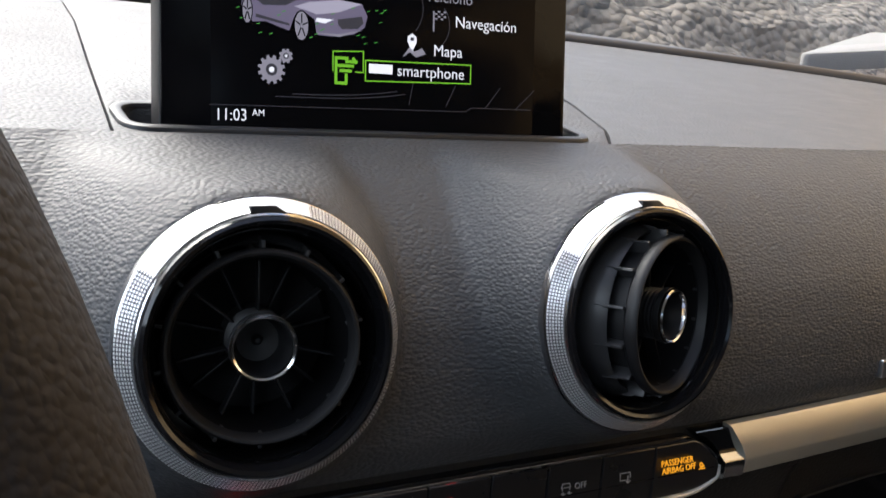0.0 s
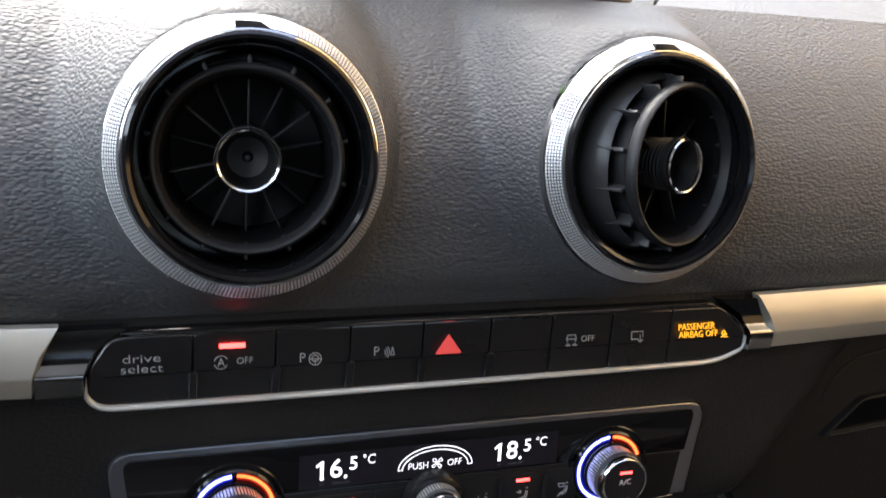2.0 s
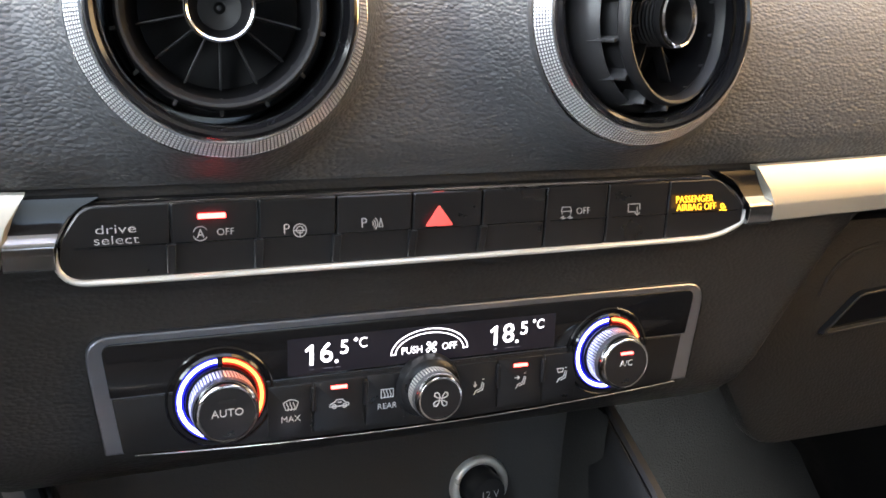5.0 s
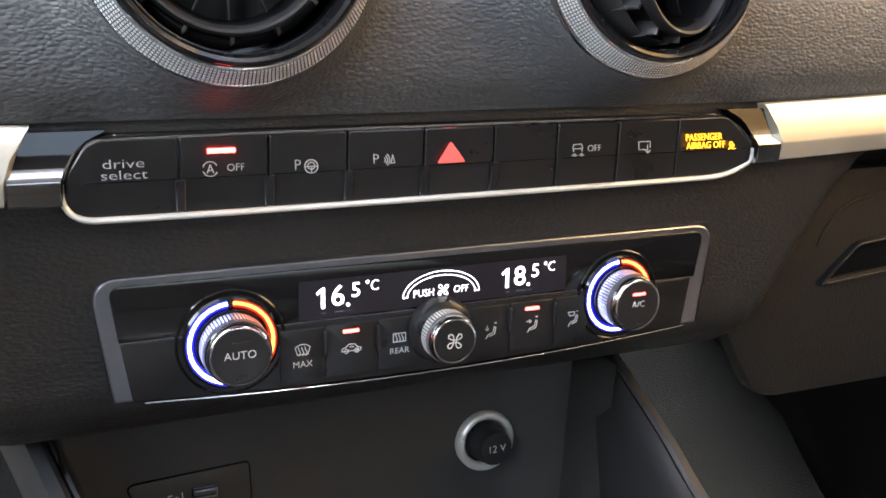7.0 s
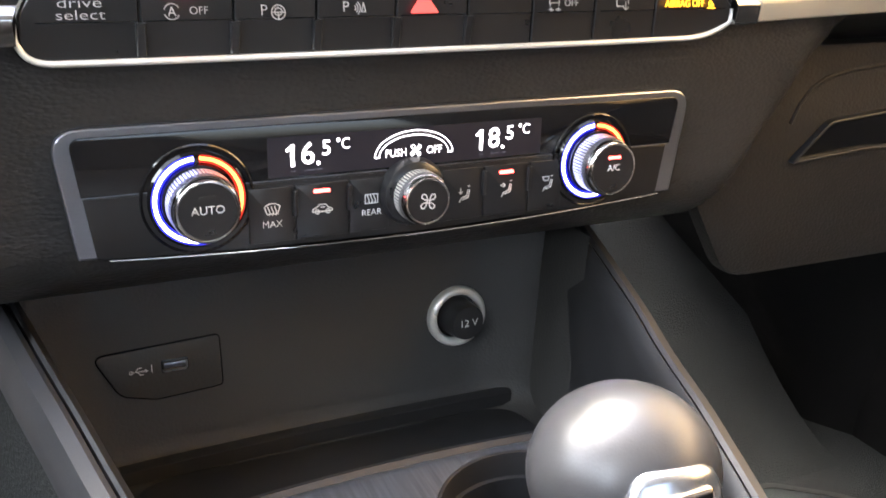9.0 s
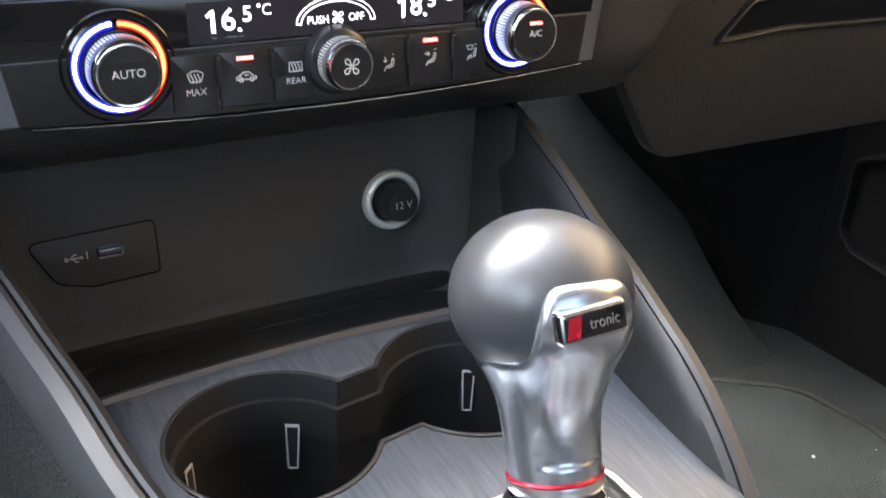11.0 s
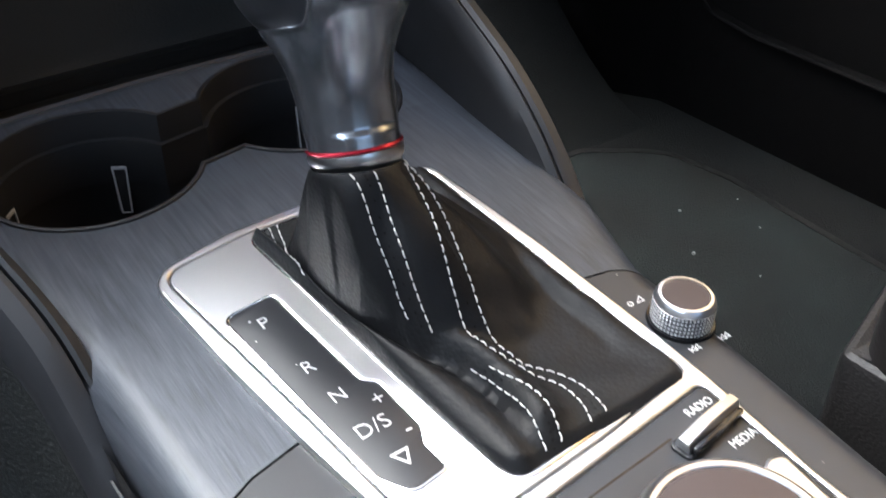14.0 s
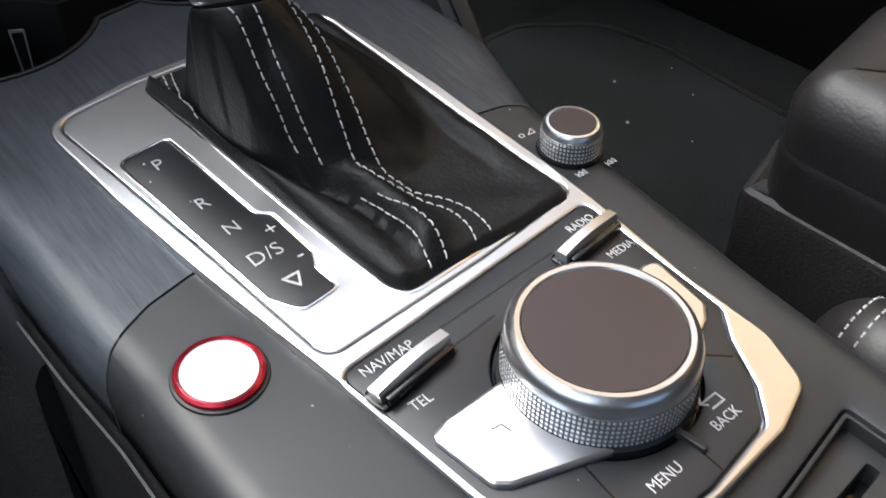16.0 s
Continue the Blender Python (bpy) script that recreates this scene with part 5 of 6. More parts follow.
for body_text, x, y, size in (("P", -0.0397, 0.0628, 0.0066), ("R", -0.0381, 0.0410, 0.0064), ("N", -0.0368, 0.0276, 0.0064), ("D/S", -0.0352, 0.0133, 0.0070), ("+", -0.0286, 0.0207, 0.0070), ("-", -0.0280, 0.0080, 0.0080)):
    lettering("letter", body_text, size, M_PRINT, gate, pose(x, y, 0.0029))
part("lamp", plate(circle(-0.0428, 0.0655, 0.0004, 8), 0.0027, 0.0030), M_PRINT, gate)
part("arrow", strokes([[(-0.0022, 0.0018), (0.0026, 0.0018), (0.0004, -0.0026), (-0.0022, 0.0018)]], 0.0007, 0.0002), M_PRINT, gate, at=pose(-0.0346, 0.0009, 0.0028))

# ---- control panel with the rotary knob ----
mmi = thing("control_panel", "satin black control panel with toggles and soft keys", "control panel", CON)
KN = (0.0040, -0.0700)
part("panel", plate(MMI, -0.002, 0.0036, 0.0008, [circle(*KN, 0.0255, 56)], bottom=False), M_SATIN, mmi)
part("knob_well", lathe([(0.0256, 0.0034), (0.0250, 0.0016), (0.0, 0.0010)], 56), M_GLOSS, mmi, at=pose(*KN, 0))


def grooves(lines, w=0.0005):
    return part("groove", strokes(lines, w, 0.0001), M_GLOSS, mmi, at=Matrix.Translation((0, 0, 0.0036)))


grooves([[(-0.0176, -0.0425), (-0.0160, -0.0360), (0.0250, -0.0342)]])
grooves([[(-0.0176, -0.0425), (-0.0030, -0.0413)]])
grooves([[(0.0275, -0.0828), (0.0330, -0.0880)]])
grooves([[(0.0052, -0.0930), (0.0048, -0.1070)]])
grooves([[(-0.0178, -0.0850), (-0.0200, -0.1060)]])
part("key_divider", plate(rounded([(-0.0010, -0.0046), (0.0010, -0.0046), (0.0010, 0.0046), (-0.0010, 0.0046)], 0.0009), 0.003, 0.0050, 0.0006), M_SATIN, mmi, at=pose(0.0052, -0.0972, 0, 0, 0, 8))


def toggle(x, y, turn, name, size=1.0):
    t = part(name, sweep([Vector((u, 0, 0.0022 + 0.0012 * math.sin(math.pi * (u + 0.0125) / 0.025))) for u in np.linspace(-0.0120, 0.0120, 16)], [(-0.0022, -0.003), (0.0022, -0.003), (0.0021, 0.0010), (0.0014, 0.0024), (-0.0014, 0.0024), (-0.0021, 0.0010)]), M_ALU, mmi, "chrome-topped toggle", at=pose(x, y, 0.0036, 0, 0, turn) @ Matrix.Diagonal((size, size, size, 1)))
    part("toggle_foot", plate(rounded([(-0.0130, -0.0040), (0.0130, -0.0040), (0.0130, 0.0034), (-0.0130, 0.0034)], 0.002), -0.0004, 0.0010, 0.0003), M_GLOSS, t)
    part("toggle_side", block(0.0225, 0.0020, 0.0036, 0.0006, m=Matrix.Translation((0, -0.0032, 0.0))), M_GLOSS, t)


toggle(-0.0310, -0.0425, 8, "toggle")
toggle(0.0350, -0.0374, 7, "toggle", 0.95)
for body_text, x, y, size in (("NAV/MAP", -0.0326, -0.0357, 0.0043), ("TEL", -0.0346, -0.0507, 0.0044), ("RADIO", 0.0398, -0.0308, 0.0038), ("MEDIA", 0.0407, -0.0448, 0.0038), ("BACK", 0.0167, -0.0987, 0.0041), ("MENU", -0.0065, -0.1002, 0.0043)):
    lettering("print", body_text, size, M_PRINT, mmi, pose(x, y, 0.0037), squash=0.85)
part("print", strokes([[(-0.0030, 0.0010), (0.0026, 0.0010), (0.0026, -0.0016), (-0.0016, -0.0016)], [(-0.0016, 0.0024), (-0.0030, 0.0010), (-0.0016, -0.0002)]], 0.0005, 0.0001), M_PRINT, mmi, at=pose(0.0180, -0.0935, 0.0037))
left_key = rounded([(-0.0400, -0.0602), (-0.0339, -0.0586), (-0.0165, -0.0584), (-0.0172, -0.0650), (-0.0172, -0.0750), (-0.0130, -0.0835), (-0.0070, -0.0880), (-0.0108, -0.0892), (-0.0345, -0.0812), (-0.0376, -0.0785)], [0.003, 0.001, 0.001, 0, 0, 0, 0.001, 0.001, 0.003, 0.003])
part("soft_key", plate(left_key, 0.0030, 0.0054, 0.0010), M_ALU, mmi, "satin aluminium soft key", smooth=12)
part("print", strokes([[(-0.0012, 0.0018), (0.0014, 0.0014), (0.0018, -0.0014)]], 0.0003, 0.0001), M_SATIN, mmi, at=pose(-0.0268, -0.0695, 0.0054))
right_key = rounded([(0.0298, -0.0570), (0.0392, -0.0530), (0.0440, -0.0545), (0.0415, -0.0730), (0.0375, -0.0766), (0.0280, -0.0806), (0.0298, -0.0690)], [0.001, 0.002, 0.003, 0.003, 0.003, 0.001, 0])
part("soft_key", plate(right_key, 0.0030, 0.0050, 0.0010), M_ALU, mmi, "satin aluminium soft key", smooth=12)
knob = thing("rotary_knob", "large rotary knob with knurled chrome side and dark touch pad", "rotary knob", CON @ pose(*KN, 0.0))
part("collar", lathe([(0.0242, 0.0010), (0.0244, 0.0046), (0.0234, 0.0058), (0.0228, 0.0058)], 80), M_DARK, knob)
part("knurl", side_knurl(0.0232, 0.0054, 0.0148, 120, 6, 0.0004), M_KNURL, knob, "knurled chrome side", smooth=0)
part("bevel_ring", lathe([(0.0233, 0.0146), (0.0232, 0.0166), (0.0222, 0.0188), (0.0208, 0.0197), (0.0196, 0.0196), (0.0192, 0.0190)], 80), M_ALU, knob, "satin chrome bevelled ring")
part("touch_pad", lathe([(0.0193, 0.0188), (0.0190, 0.0194), (0.0, 0.0195)], 64), M_PAD, knob)

volume = thing("volume_knob", "small volume knob with knurled chrome side", "volume knob", CON @ pose(0.0664, -0.0020, 0.0))
part("foot", lathe([(0.0106, 0.0), (0.0102, 0.0010), (0.0, 0.0012)], 40), M_GLOSS, volume)
part("knurl", side_knurl(0.0090, 0.001, 0.0082, 52, 5, 0.0005), M_KNURL, volume, smooth=0)
part("bevel_ring", lathe([(0.0092, 0.0080), (0.0090, 0.0092), (0.0082, 0.0103), (0.0073, 0.0104), (0.0071, 0.0099)], 48), M_ALU, volume)
part("cap", lathe([(0.0072, 0.0098), (0.0069, 0.0103), (0.0, 0.0104)], 40), M_PAD, volume)
marks = part("volume_marks", strokes([arc(0, 0, 0.0009, 0, 360, 8), [(0.0022, -0.0008), (0.0048, 0.0012), (0.0048, -0.0012), (0.0022, -0.0008)]], 0.0004, 0.0001), M_PRINT, console, at=pose(0.0586, 0.0116, 0.0002))
for x, y in ((0.0600, -0.0130), (0.0712, -0.0146)):
    part("skip_marks", strokes([[(-0.0016, 0.0010), (-0.0016, -0.0010)], [(0.0002, 0.0010), (-0.0014, 0.0), (0.0002, -0.0010), (0.0002, 0.0010)], [(0.0018, 0.0010), (0.0004, 0.0), (0.0018, -0.0010), (0.0018, 0.0010)]], 0.0003, 0.0001), M_PRINT, console, at=pose(x, y, 0.0002))

start = thing("start_button", "round aluminium start button with a red ring", "start button", CON @ pose(-0.0652, -0.0123, 0.0))
part("gap", lathe([(0.0121, 0.0), (0.0119, 0.0006), (0.0112, 0.0008)], 56), M_DARK, start)
part("red_ring", lathe([(0.0113, 0.0), (0.0111, 0.0018), (0.0104, 0.0024), (0.0098, 0.0016)], 56), M_RED, start)
part("face", lathe([(0.0100, 0.0012), (0.0094, 0.0020), (0.0, 0.0022)], 56), M_ALU, start)

# ---- gear lever ----
lever = thing("gear_lever", "automatic gear lever with metal neck and stitched leather boot", "gear lever")
BASE, HEAD = Vector((-0.0040, 0.0665, 0.4245)), Vector((-0.0004, 0.0850, 0.4695))
AX = (HEAD - BASE).normalized()
LEV = Matrix.Translation(BASE) @ Matrix((Vector((1, 0, 0)) - AX * AX.x, AX.cross(Vector((1, 0, 0)) - AX * AX.x), AX)).transposed().to_4x4()


def ellipse_loft(keys, n=56, cap=True):
    """Rings of (height, x radius, y radius, y shift) along the lever."""
    return loft([[LEV @ Vector((rx * math.cos(2 * math.pi * i / n), dy + ry * math.sin(2 * math.pi * i / n), h)) for i in range(n)] for h, rx, ry, dy in keys], cap)


HH = (HEAD - BASE).length
ball = []
for i in range(1, 22):
    a = -1.1 + (math.pi / 2 + 1.1) * i / 22
    ball.append((HH + 0.0229 * math.sin(a), 0.0256 * math.cos(a), 0.0262 * math.cos(a), 0.0))
ball.append((HH + 0.0229, 0.0006, 0.0006, 0.0))
part("knob", ellipse_loft(ball), M_BALL, lever, "smooth grey knob")
NECK = [(0.001, 0.0132), (0.004, 0.0134), (0.010, 0.0137), (0.016, 0.0141), (0.021, 0.0148), (0.025, 0.0158), (0.029, 0.0174), (0.032, 0.0191), (0.0345, 0.0207), (0.038, 0.0225)]
FRONT = [(0.001, 0.0132), (0.004, 0.0134), (0.010, 0.0140), (0.016, 0.0150), (0.022, 0.0172), (0.028, 0.0205), (0.034, 0.0244), (0.038, 0.0266), (0.042, 0.0277), (0.047, 0.0279), (0.056, 0.0268)]
RIM = 0.0345


def eased(keys, h):
    return float(np.mean([np.interp(h + e, [k[0] for k in keys], [k[1] for k in keys]) for e in (-0.004, -0.003, -0.002, -0.001, 0.0, 0.001, 0.002, 0.003, 0.004)]))


def ball_radius(h):
    return 0.0258 * math.sqrt(max(0.05, 1 - ((h - HH) / 0.0229) ** 2))


def metal_top(d):
    """Upper edge of the metal, d radians from the badge."""
    return RIM + 0.0200 / (1 + math.exp((abs(d) - 0.60) / 0.065))


def metal_point(u, v):
    a = 2 * math.pi * u - math.pi / 2 - 0.04
    d = (2 * math.pi * u + math.pi) % (2 * math.pi) - math.pi
    top = metal_top(d)
    h = 0.001 + (top - 0.001) * v
    slope = (metal_top(d + 0.01) - metal_top(d - 0.01)) / (0.02 * 0.027)
    edge = (top - h) / math.sqrt(1 + slope * slope)
    base = eased(NECK, h) if h < RIM else max(ball_radius(h) + 0.0004, eased(NECK, min(h, 0.0365)))
    w = 1 - smooth01((abs(d) - 0.25) / 0.75)
    flat = eased(FRONT, h) * (1 + 0.12 * (1 / math.cos(min(abs(d), 0.8)) - 1))
    r = base + (max(flat, base) - base) * w
    if h > 0.030:
        inner = ball_radius(max(h, 0.033)) - 0.0006
        k = math.sqrt(max(0.0, 1 - (1 - min(1.0, edge / 0.0026)) ** 2))
        r = min(r, inner) * (1 - k) + r * k
    # flat scooped panel on the driver's face, ending in a lip
    r -= 0.0007 * (1 - smooth01((abs(d) - 0.45) / 0.60)) * smooth01((h - 0.0040) / 0.0022) * (1 - smooth01((h - 0.010) / 0.024))
    return LEV @ Vector((r * math.cos(a), 1.02 * r * math.sin(a), h))


bm = surf(metal_point, 220, 100, wrap=True)
bm.verts.ensure_lookup_table()
shaft = [v for i, v in enumerate(bm.verts) if 22 < i % 100 < 66]
for _ in range(40):
    bmesh.ops.smooth_vert(bm, verts=shaft, factor=0.5, use_axis_x=True, use_axis_y=True, use_axis_z=True)
part("neck", solid(bm), M_NECK, lever, "polished blue-grey metal neck rising into a tongue", smooth=70)
part("red_ring", ellipse_loft([(-0.0002, 0.0136, 0.0139, 0), (0.0003, 0.0139, 0.0142, 0), (0.0009, 0.0136, 0.0139, 0)]), M_RED, lever)
part("collar", ellipse_loft([(-0.0070, 0.0118, 0.0121, 0), (-0.0046, 0.0124, 0.0127, 0), (-0.0034, 0.0134, 0.0137, 0), (-0.0018, 0.0138, 0.0141, 0), (-0.0004, 0.0137, 0.0140, 0)]), M_ALU, lever)
# the badge on the driver's side of the knob
BADGE = pose(-0.0036, 0.0581, 0.4769, 70, 0, 0)
badge = part("badge", plate(rounded([(-0.0102, -0.0042), (0.0102, -0.0042), (0.0102, 0.0042), (-0.0102, 0.0042)], 0.0014), -0.002, 0.0014, 0.0010), M_CHROME, lever, "chrome-framed black badge", at=BADGE)
part("badge_field", plate(rounded([(-0.0092, -0.0032), (0.0092, -0.0032), (0.0092, 0.0032), (-0.0092, 0.0032)], 0.0006), 0.0012, 0.0017, 0.0002), M_GLOSS, badge)
part("badge_red", plate([Vector(p) for p in [(-0.0088, -0.0026), (-0.0050, -0.0026), (-0.0040, 0.0026), (-0.0078, 0.0026)]], 0.0017, 0.0019), M_RED, badge)
lettering("badge_text", "tronic", 0.0040, M_ALU, badge, pose(0.0028, 0.0, 0.0018), squash=0.95)

# leather boot from collar to bezel: a drape with a padded edge, a steep driver's side and one long fold
BOOT_AXIS = Vector((-0.0052, 0.0640))


def boot_edge(phi):
    """How far the edge of the opening lies from the lever's axis, in one direction."""
    c, d = math.cos(phi), math.sin(phi)
    far = 1.0
    for n, k in (((0, 1), 0.1016), ((0, -1), 0.0224), ((1, 0.035), 0.0476), ((-1, -0.07), 0.0182)):
        dot = n[0] * c + n[1] * d
        if dot > 1e-6:
            far = min(far, (k - n[0] * BOOT_AXIS.x - n[1] * BOOT_AXIS.y) / dot)
    return far


def soft_max(a, b, k):
    h = max(0.0, k - abs(a - b)) / k
    return max(a, b) + h * h * k * 0.25


def boot_height(x, y):
    """Height of the leather over its opening."""
    px, py = x - BOOT_AXIS.x, y - BOOT_AXIS.y
    rho, phi = math.hypot(px, py), math.atan2(py, px)
    deg = math.degrees(phi) % 360
    base = 0.3757 + 0.03 * y + 0.0022
    rim = boot_edge(phi)
    top = 0.4204 - 0.0053 * math.sin(phi) - 0.0016 * math.cos(phi) - base
    run = curve_at([(0, 0.037), (45, 0.032), (90, 0.019), (135, 0.010), (180, 0.0055), (203, 0.0062), (225, 0.011), (258, 0.022), (268, 0.032), (285, 0.042), (310, 0.046), (360, 0.037)], deg)
    bulge = curve_at([(0, 0.72), (60, 0.75), (110, 1.0), (180, 1.9), (225, 1.7), (258, 1.35), (285, 1.1), (320, 0.85), (360, 0.72)], deg)
    t = min(1.0, max(0.0, (rho - 0.0130) / run))
    h = top * (1 - t ** bulge)
    h += 0.0016 * math.sin(math.pi * t) * (math.sin(radians(deg) * 9 + 5 * t) if deg < 90 or deg > 290 else 0.6 * math.sin(radians(deg) * 6 + 9 * t))
    # the flat skirt and the padded edge on the passenger's side
    h = soft_max(h, 0.0030, 0.005)
    side = (0.0476 - 0.035 * y - x) / 0.012
    if 0 < side < 1:
        h = soft_max(h, 0.0058 * math.sin(math.pi * side) ** 0.8 * smooth01((y + 0.022) / 0.03), 0.003)
    # the long fold that runs to the front edge
    valley = curve_at([(-0.0225, -0.0085), (-0.0134, -0.0066), (0.002, -0.0050), (0.0164, -0.0074), (0.030, -0.0128), (0.045, -0.0186), (0.063, -0.0196), (0.080, -0.0203), (0.090, -0.0205), (0.102, -0.0215)], y)
    fold = (x - valley - 0.0062)
    width = 0.0042 if fold < 0 else 0.0085
    ridge = 0.0105 * math.exp(-(fold / width) ** 2) * smooth01((0.040 - y) / 0.02) * smooth01((y + 0.0225) / 0.010)
    h = soft_max(h, ridge, 0.004)
    # driver's side: the valley and the padded roll along the edge
    left = -0.0182 - 0.07 * y
    near = 1 - smooth01((rho - 0.0140) / 0.0030)
    if x < valley:
        w = min(1.0, max(0.0, (x - left) / max(0.002, valley - left)))
        h = 0.0010 + 0.0050 * math.sin(math.pi * w) ** 0.7
    else:
        h *= max(near, smooth01((x - valley) / 0.0016) * 0.92 + 0.08)
    h *= smooth01((rim - rho) / 0.0035)
    # creases where the leather has been bent by the lever
    low = smooth01((0.050 - y) / 0.03) * smooth01((x - valley) / 0.006)
    h += low * smooth01(h / 0.006) * (0.0011 * noise.noise((x * 55 + y * 40, y * 110, 1.0)) + 0.0005 * noise.noise((x * 170, y * 260, 7.0)))
    return base + h + 0.0007 * noise.noise((x * 90, y * 90, 4.0)) * smooth01((rho - 0.016) / 0.01) * smooth01((rim - rho) / 0.008)


def boot_point(u, v):
    phi = 2 * math.pi * u
    rho = 0.0126 + (boot_edge(phi) - 0.0126) * v ** 1.25
    x, y = BOOT_AXIS.x + rho * math.cos(phi), BOOT_AXIS.y + rho * math.sin(phi)
    return Vector((x, y, boot_height(x, y)))


bm = surf(boot_point, 200, 110, wrap=True)
for r in range(2):
    bmesh.ops.smooth_vert(bm, verts=[v for v in bm.verts if not v.is_boundary], factor=0.5, use_axis_x=True, use_axis_y=True, use_axis_z=True)
part("boot", solid(bm), M_LEATHER, lever, "black leather boot with folds", smooth=80)
# double seams of white stitches running down the boot
SEAMS = [
    [(-0.0136, 0.0538), (-0.0130, 0.0515), (-0.0124, 0.0447), (-0.0116, 0.0374), (-0.0104, 0.0301)],
    [(-0.0078, 0.0508), (-0.0077, 0.0470), (-0.0080, 0.0394), (-0.0080, 0.0326), (-0.0070, 0.0243)],
    [(0.0042, 0.0542), (0.0045, 0.0490), (0.0028, 0.0370), (0.0014, 0.0280), (0.0004, 0.0165), (0.0020, 0.0090), (0.0065, 0.0030), (0.0132, -0.0040), (0.0138, -0.0130), (0.0104, -0.0208)],
    [(0.0077, 0.0600), (0.0096, 0.0520), (0.0096, 0.0420), (0.0080, 0.0300), (0.0064, 0.0170), (0.0080, 0.0080), (0.0136, 0.0010), (0.0184, -0.0080), (0.0180, -0.0160), (0.0160, -0.0208)],
    [(-0.0040, 0.0115), (-0.0022, 0.0025), (-0.0022, -0.0076), (-0.0033, -0.0145), (-0.0054, -0.0206)],
    [(-0.0014, 0.0070), (0.0006, -0.0040), (0.0014, -0.0110), (0.0010, -0.0175), (-0.0003, -0.0208)],
    [(-0.0188, 0.0985), (-0.0200, 0.0900), (-0.0210, 0.0800), (-0.0212, 0.0710)],
    [(-0.0158, 0.0988), (-0.0176, 0.0930), (-0.0194, 0.0850)],
]


def lifted(p, up):
    """The point of the leather over p, moved out along its normal."""
    z = boot_height(p.x, p.y)
    gx = (boot_height(p.x + 0.0004, p.y) - boot_height(p.x - 0.0004, p.y)) / 0.0008
    gy = (boot_height(p.x, p.y + 0.0004) - boot_height(p.x, p.y - 0.0004)) / 0.0008
    return Vector((p.x, p.y, z)) + Vector((-gx, -gy, 1)).normalized() * up


for seam in SEAMS:
    bm = bmesh.new()
    line = [Vector(p) for p in seam]
    for r in range(4):
        line = [line[0]] + [q for a, b in zip(line, line[1:]) for q in (a * 0.75 + b * 0.25, a * 0.25 + b * 0.75)] + [line[-1]]
    run = [0.0]
    body = [lifted(p, 0.0) for p in line]
    for a, b in zip(body, body[1:]):
        run.append(run[-1] + (b - a).length)
    at = 0.0
    while at < run[-1] - 0.002:
        pts = []
        for k in range(4):
            d = at + 0.0021 * k / 3
            p = Vector((float(np.interp(d, run, [q.x for q in line])), float(np.interp(d, run, [q.y for q in line]))))
            pts.append(lifted(p, (0.0002, 0.0005, 0.0005, 0.0002)[k]))
        sweep(pts, [(0.00024 * math.cos(t), 0.00024 * math.sin(t)) for t in np.linspace(0, 2 * math.pi, 7)[:-1]], bm, Vector((0.57, -0.3, 0.76)))
        at += 0.0031
    part("stitching", bm, M_THREAD, lever, "white stitching", kind="stuff")

# rows of needle holes between the two lines of each double seam
for one, two in ((0, 1), (2, 3), (4, 5)):
    bm = bmesh.new()
    for k in np.linspace(0.04, 0.97, 26 if one == 2 else 14):
        mid = Vector((0.0, 0.0))
        for seam in (SEAMS[one], SEAMS[two]):
            at = k * (len(seam) - 1)
            j = min(int(at), len(seam) - 2)
            mid += (Vector(seam[j]) * (1 - at + j) + Vector(seam[j + 1]) * (at - j)) * 0.5
        base = lifted(mid, 0.00012)
        tip = (lifted(mid, 0.001) - base).normalized()
        side = tip.cross(Vector((0, 1, 0))).normalized()
        up = side.cross(tip)
        bm.faces.new([bm.verts.new(base + (side * math.cos(a) + up * math.sin(a)) * 0.00034 + tip * 0.0001) for a in np.linspace(0, 2 * math.pi, 9)[:-1]])
    part("needle_hole", bm, M_SHADE, lever, "row of fine needle holes", kind="stuff")

# the console's surface rises towards the dashboard in one long curve
BEND = [(-0.20, 0.0022, 0.0035, -0.0100), (-0.05, 0.0022, 0.0038, -0.0092), (0.000, 0.0022, 0.0055, -0.0090), (0.030, 0.0012, 0.0042, -0.0062), (0.068, 0.0, 0.0020, -0.0020), (0.120, -0.0012, -0.0020, 0.0022), (0.220, -0.0030, -0.0090, 0.0078), (0.310, -0.0040, -0.0100, 0.0062)]


def warp(p):
    return p + Vector([curve_at([(b[0], b[c]) for b in BEND], p.y) for c in (1, 2, 3)])


def curve_up(top, cuts):
    for ob in (top, *top.children_recursive):
        if ob.type != "MESH":
            continue
        chain, o = Matrix(), ob
        while o is not None:
            chain = o.matrix_basis @ chain
            o = o.parent
        inv = chain.inverted()
        bm = bmesh.new()
        bm.from_mesh(ob.data)
        bmesh.ops.transform(bm, matrix=chain, verts=bm.verts)
        for y in cuts:
            bmesh.ops.bisect_plane(bm, geom=bm.verts[:] + bm.edges[:] + bm.faces[:], plane_co=(0, y, 0), plane_no=(0, 1, 0))
        for v in bm.verts:
            v.co = warp(v.co)
        bmesh.ops.transform(bm, matrix=inv, verts=bm.verts)
        bm.to_mesh(ob.data)
        bm.free()


LONG = [-0.05, -0.03, -0.015, 0.0, 0.015, 0.03, 0.05, 0.068, 0.09, 0.12, 0.16, 0.20]
for top in (console, bezel):
    curve_up(top, LONG)
for top in [tray, socket, usb, slot, mmi, knob, volume, start, lever] + RAILS:
    curve_up(top, [])

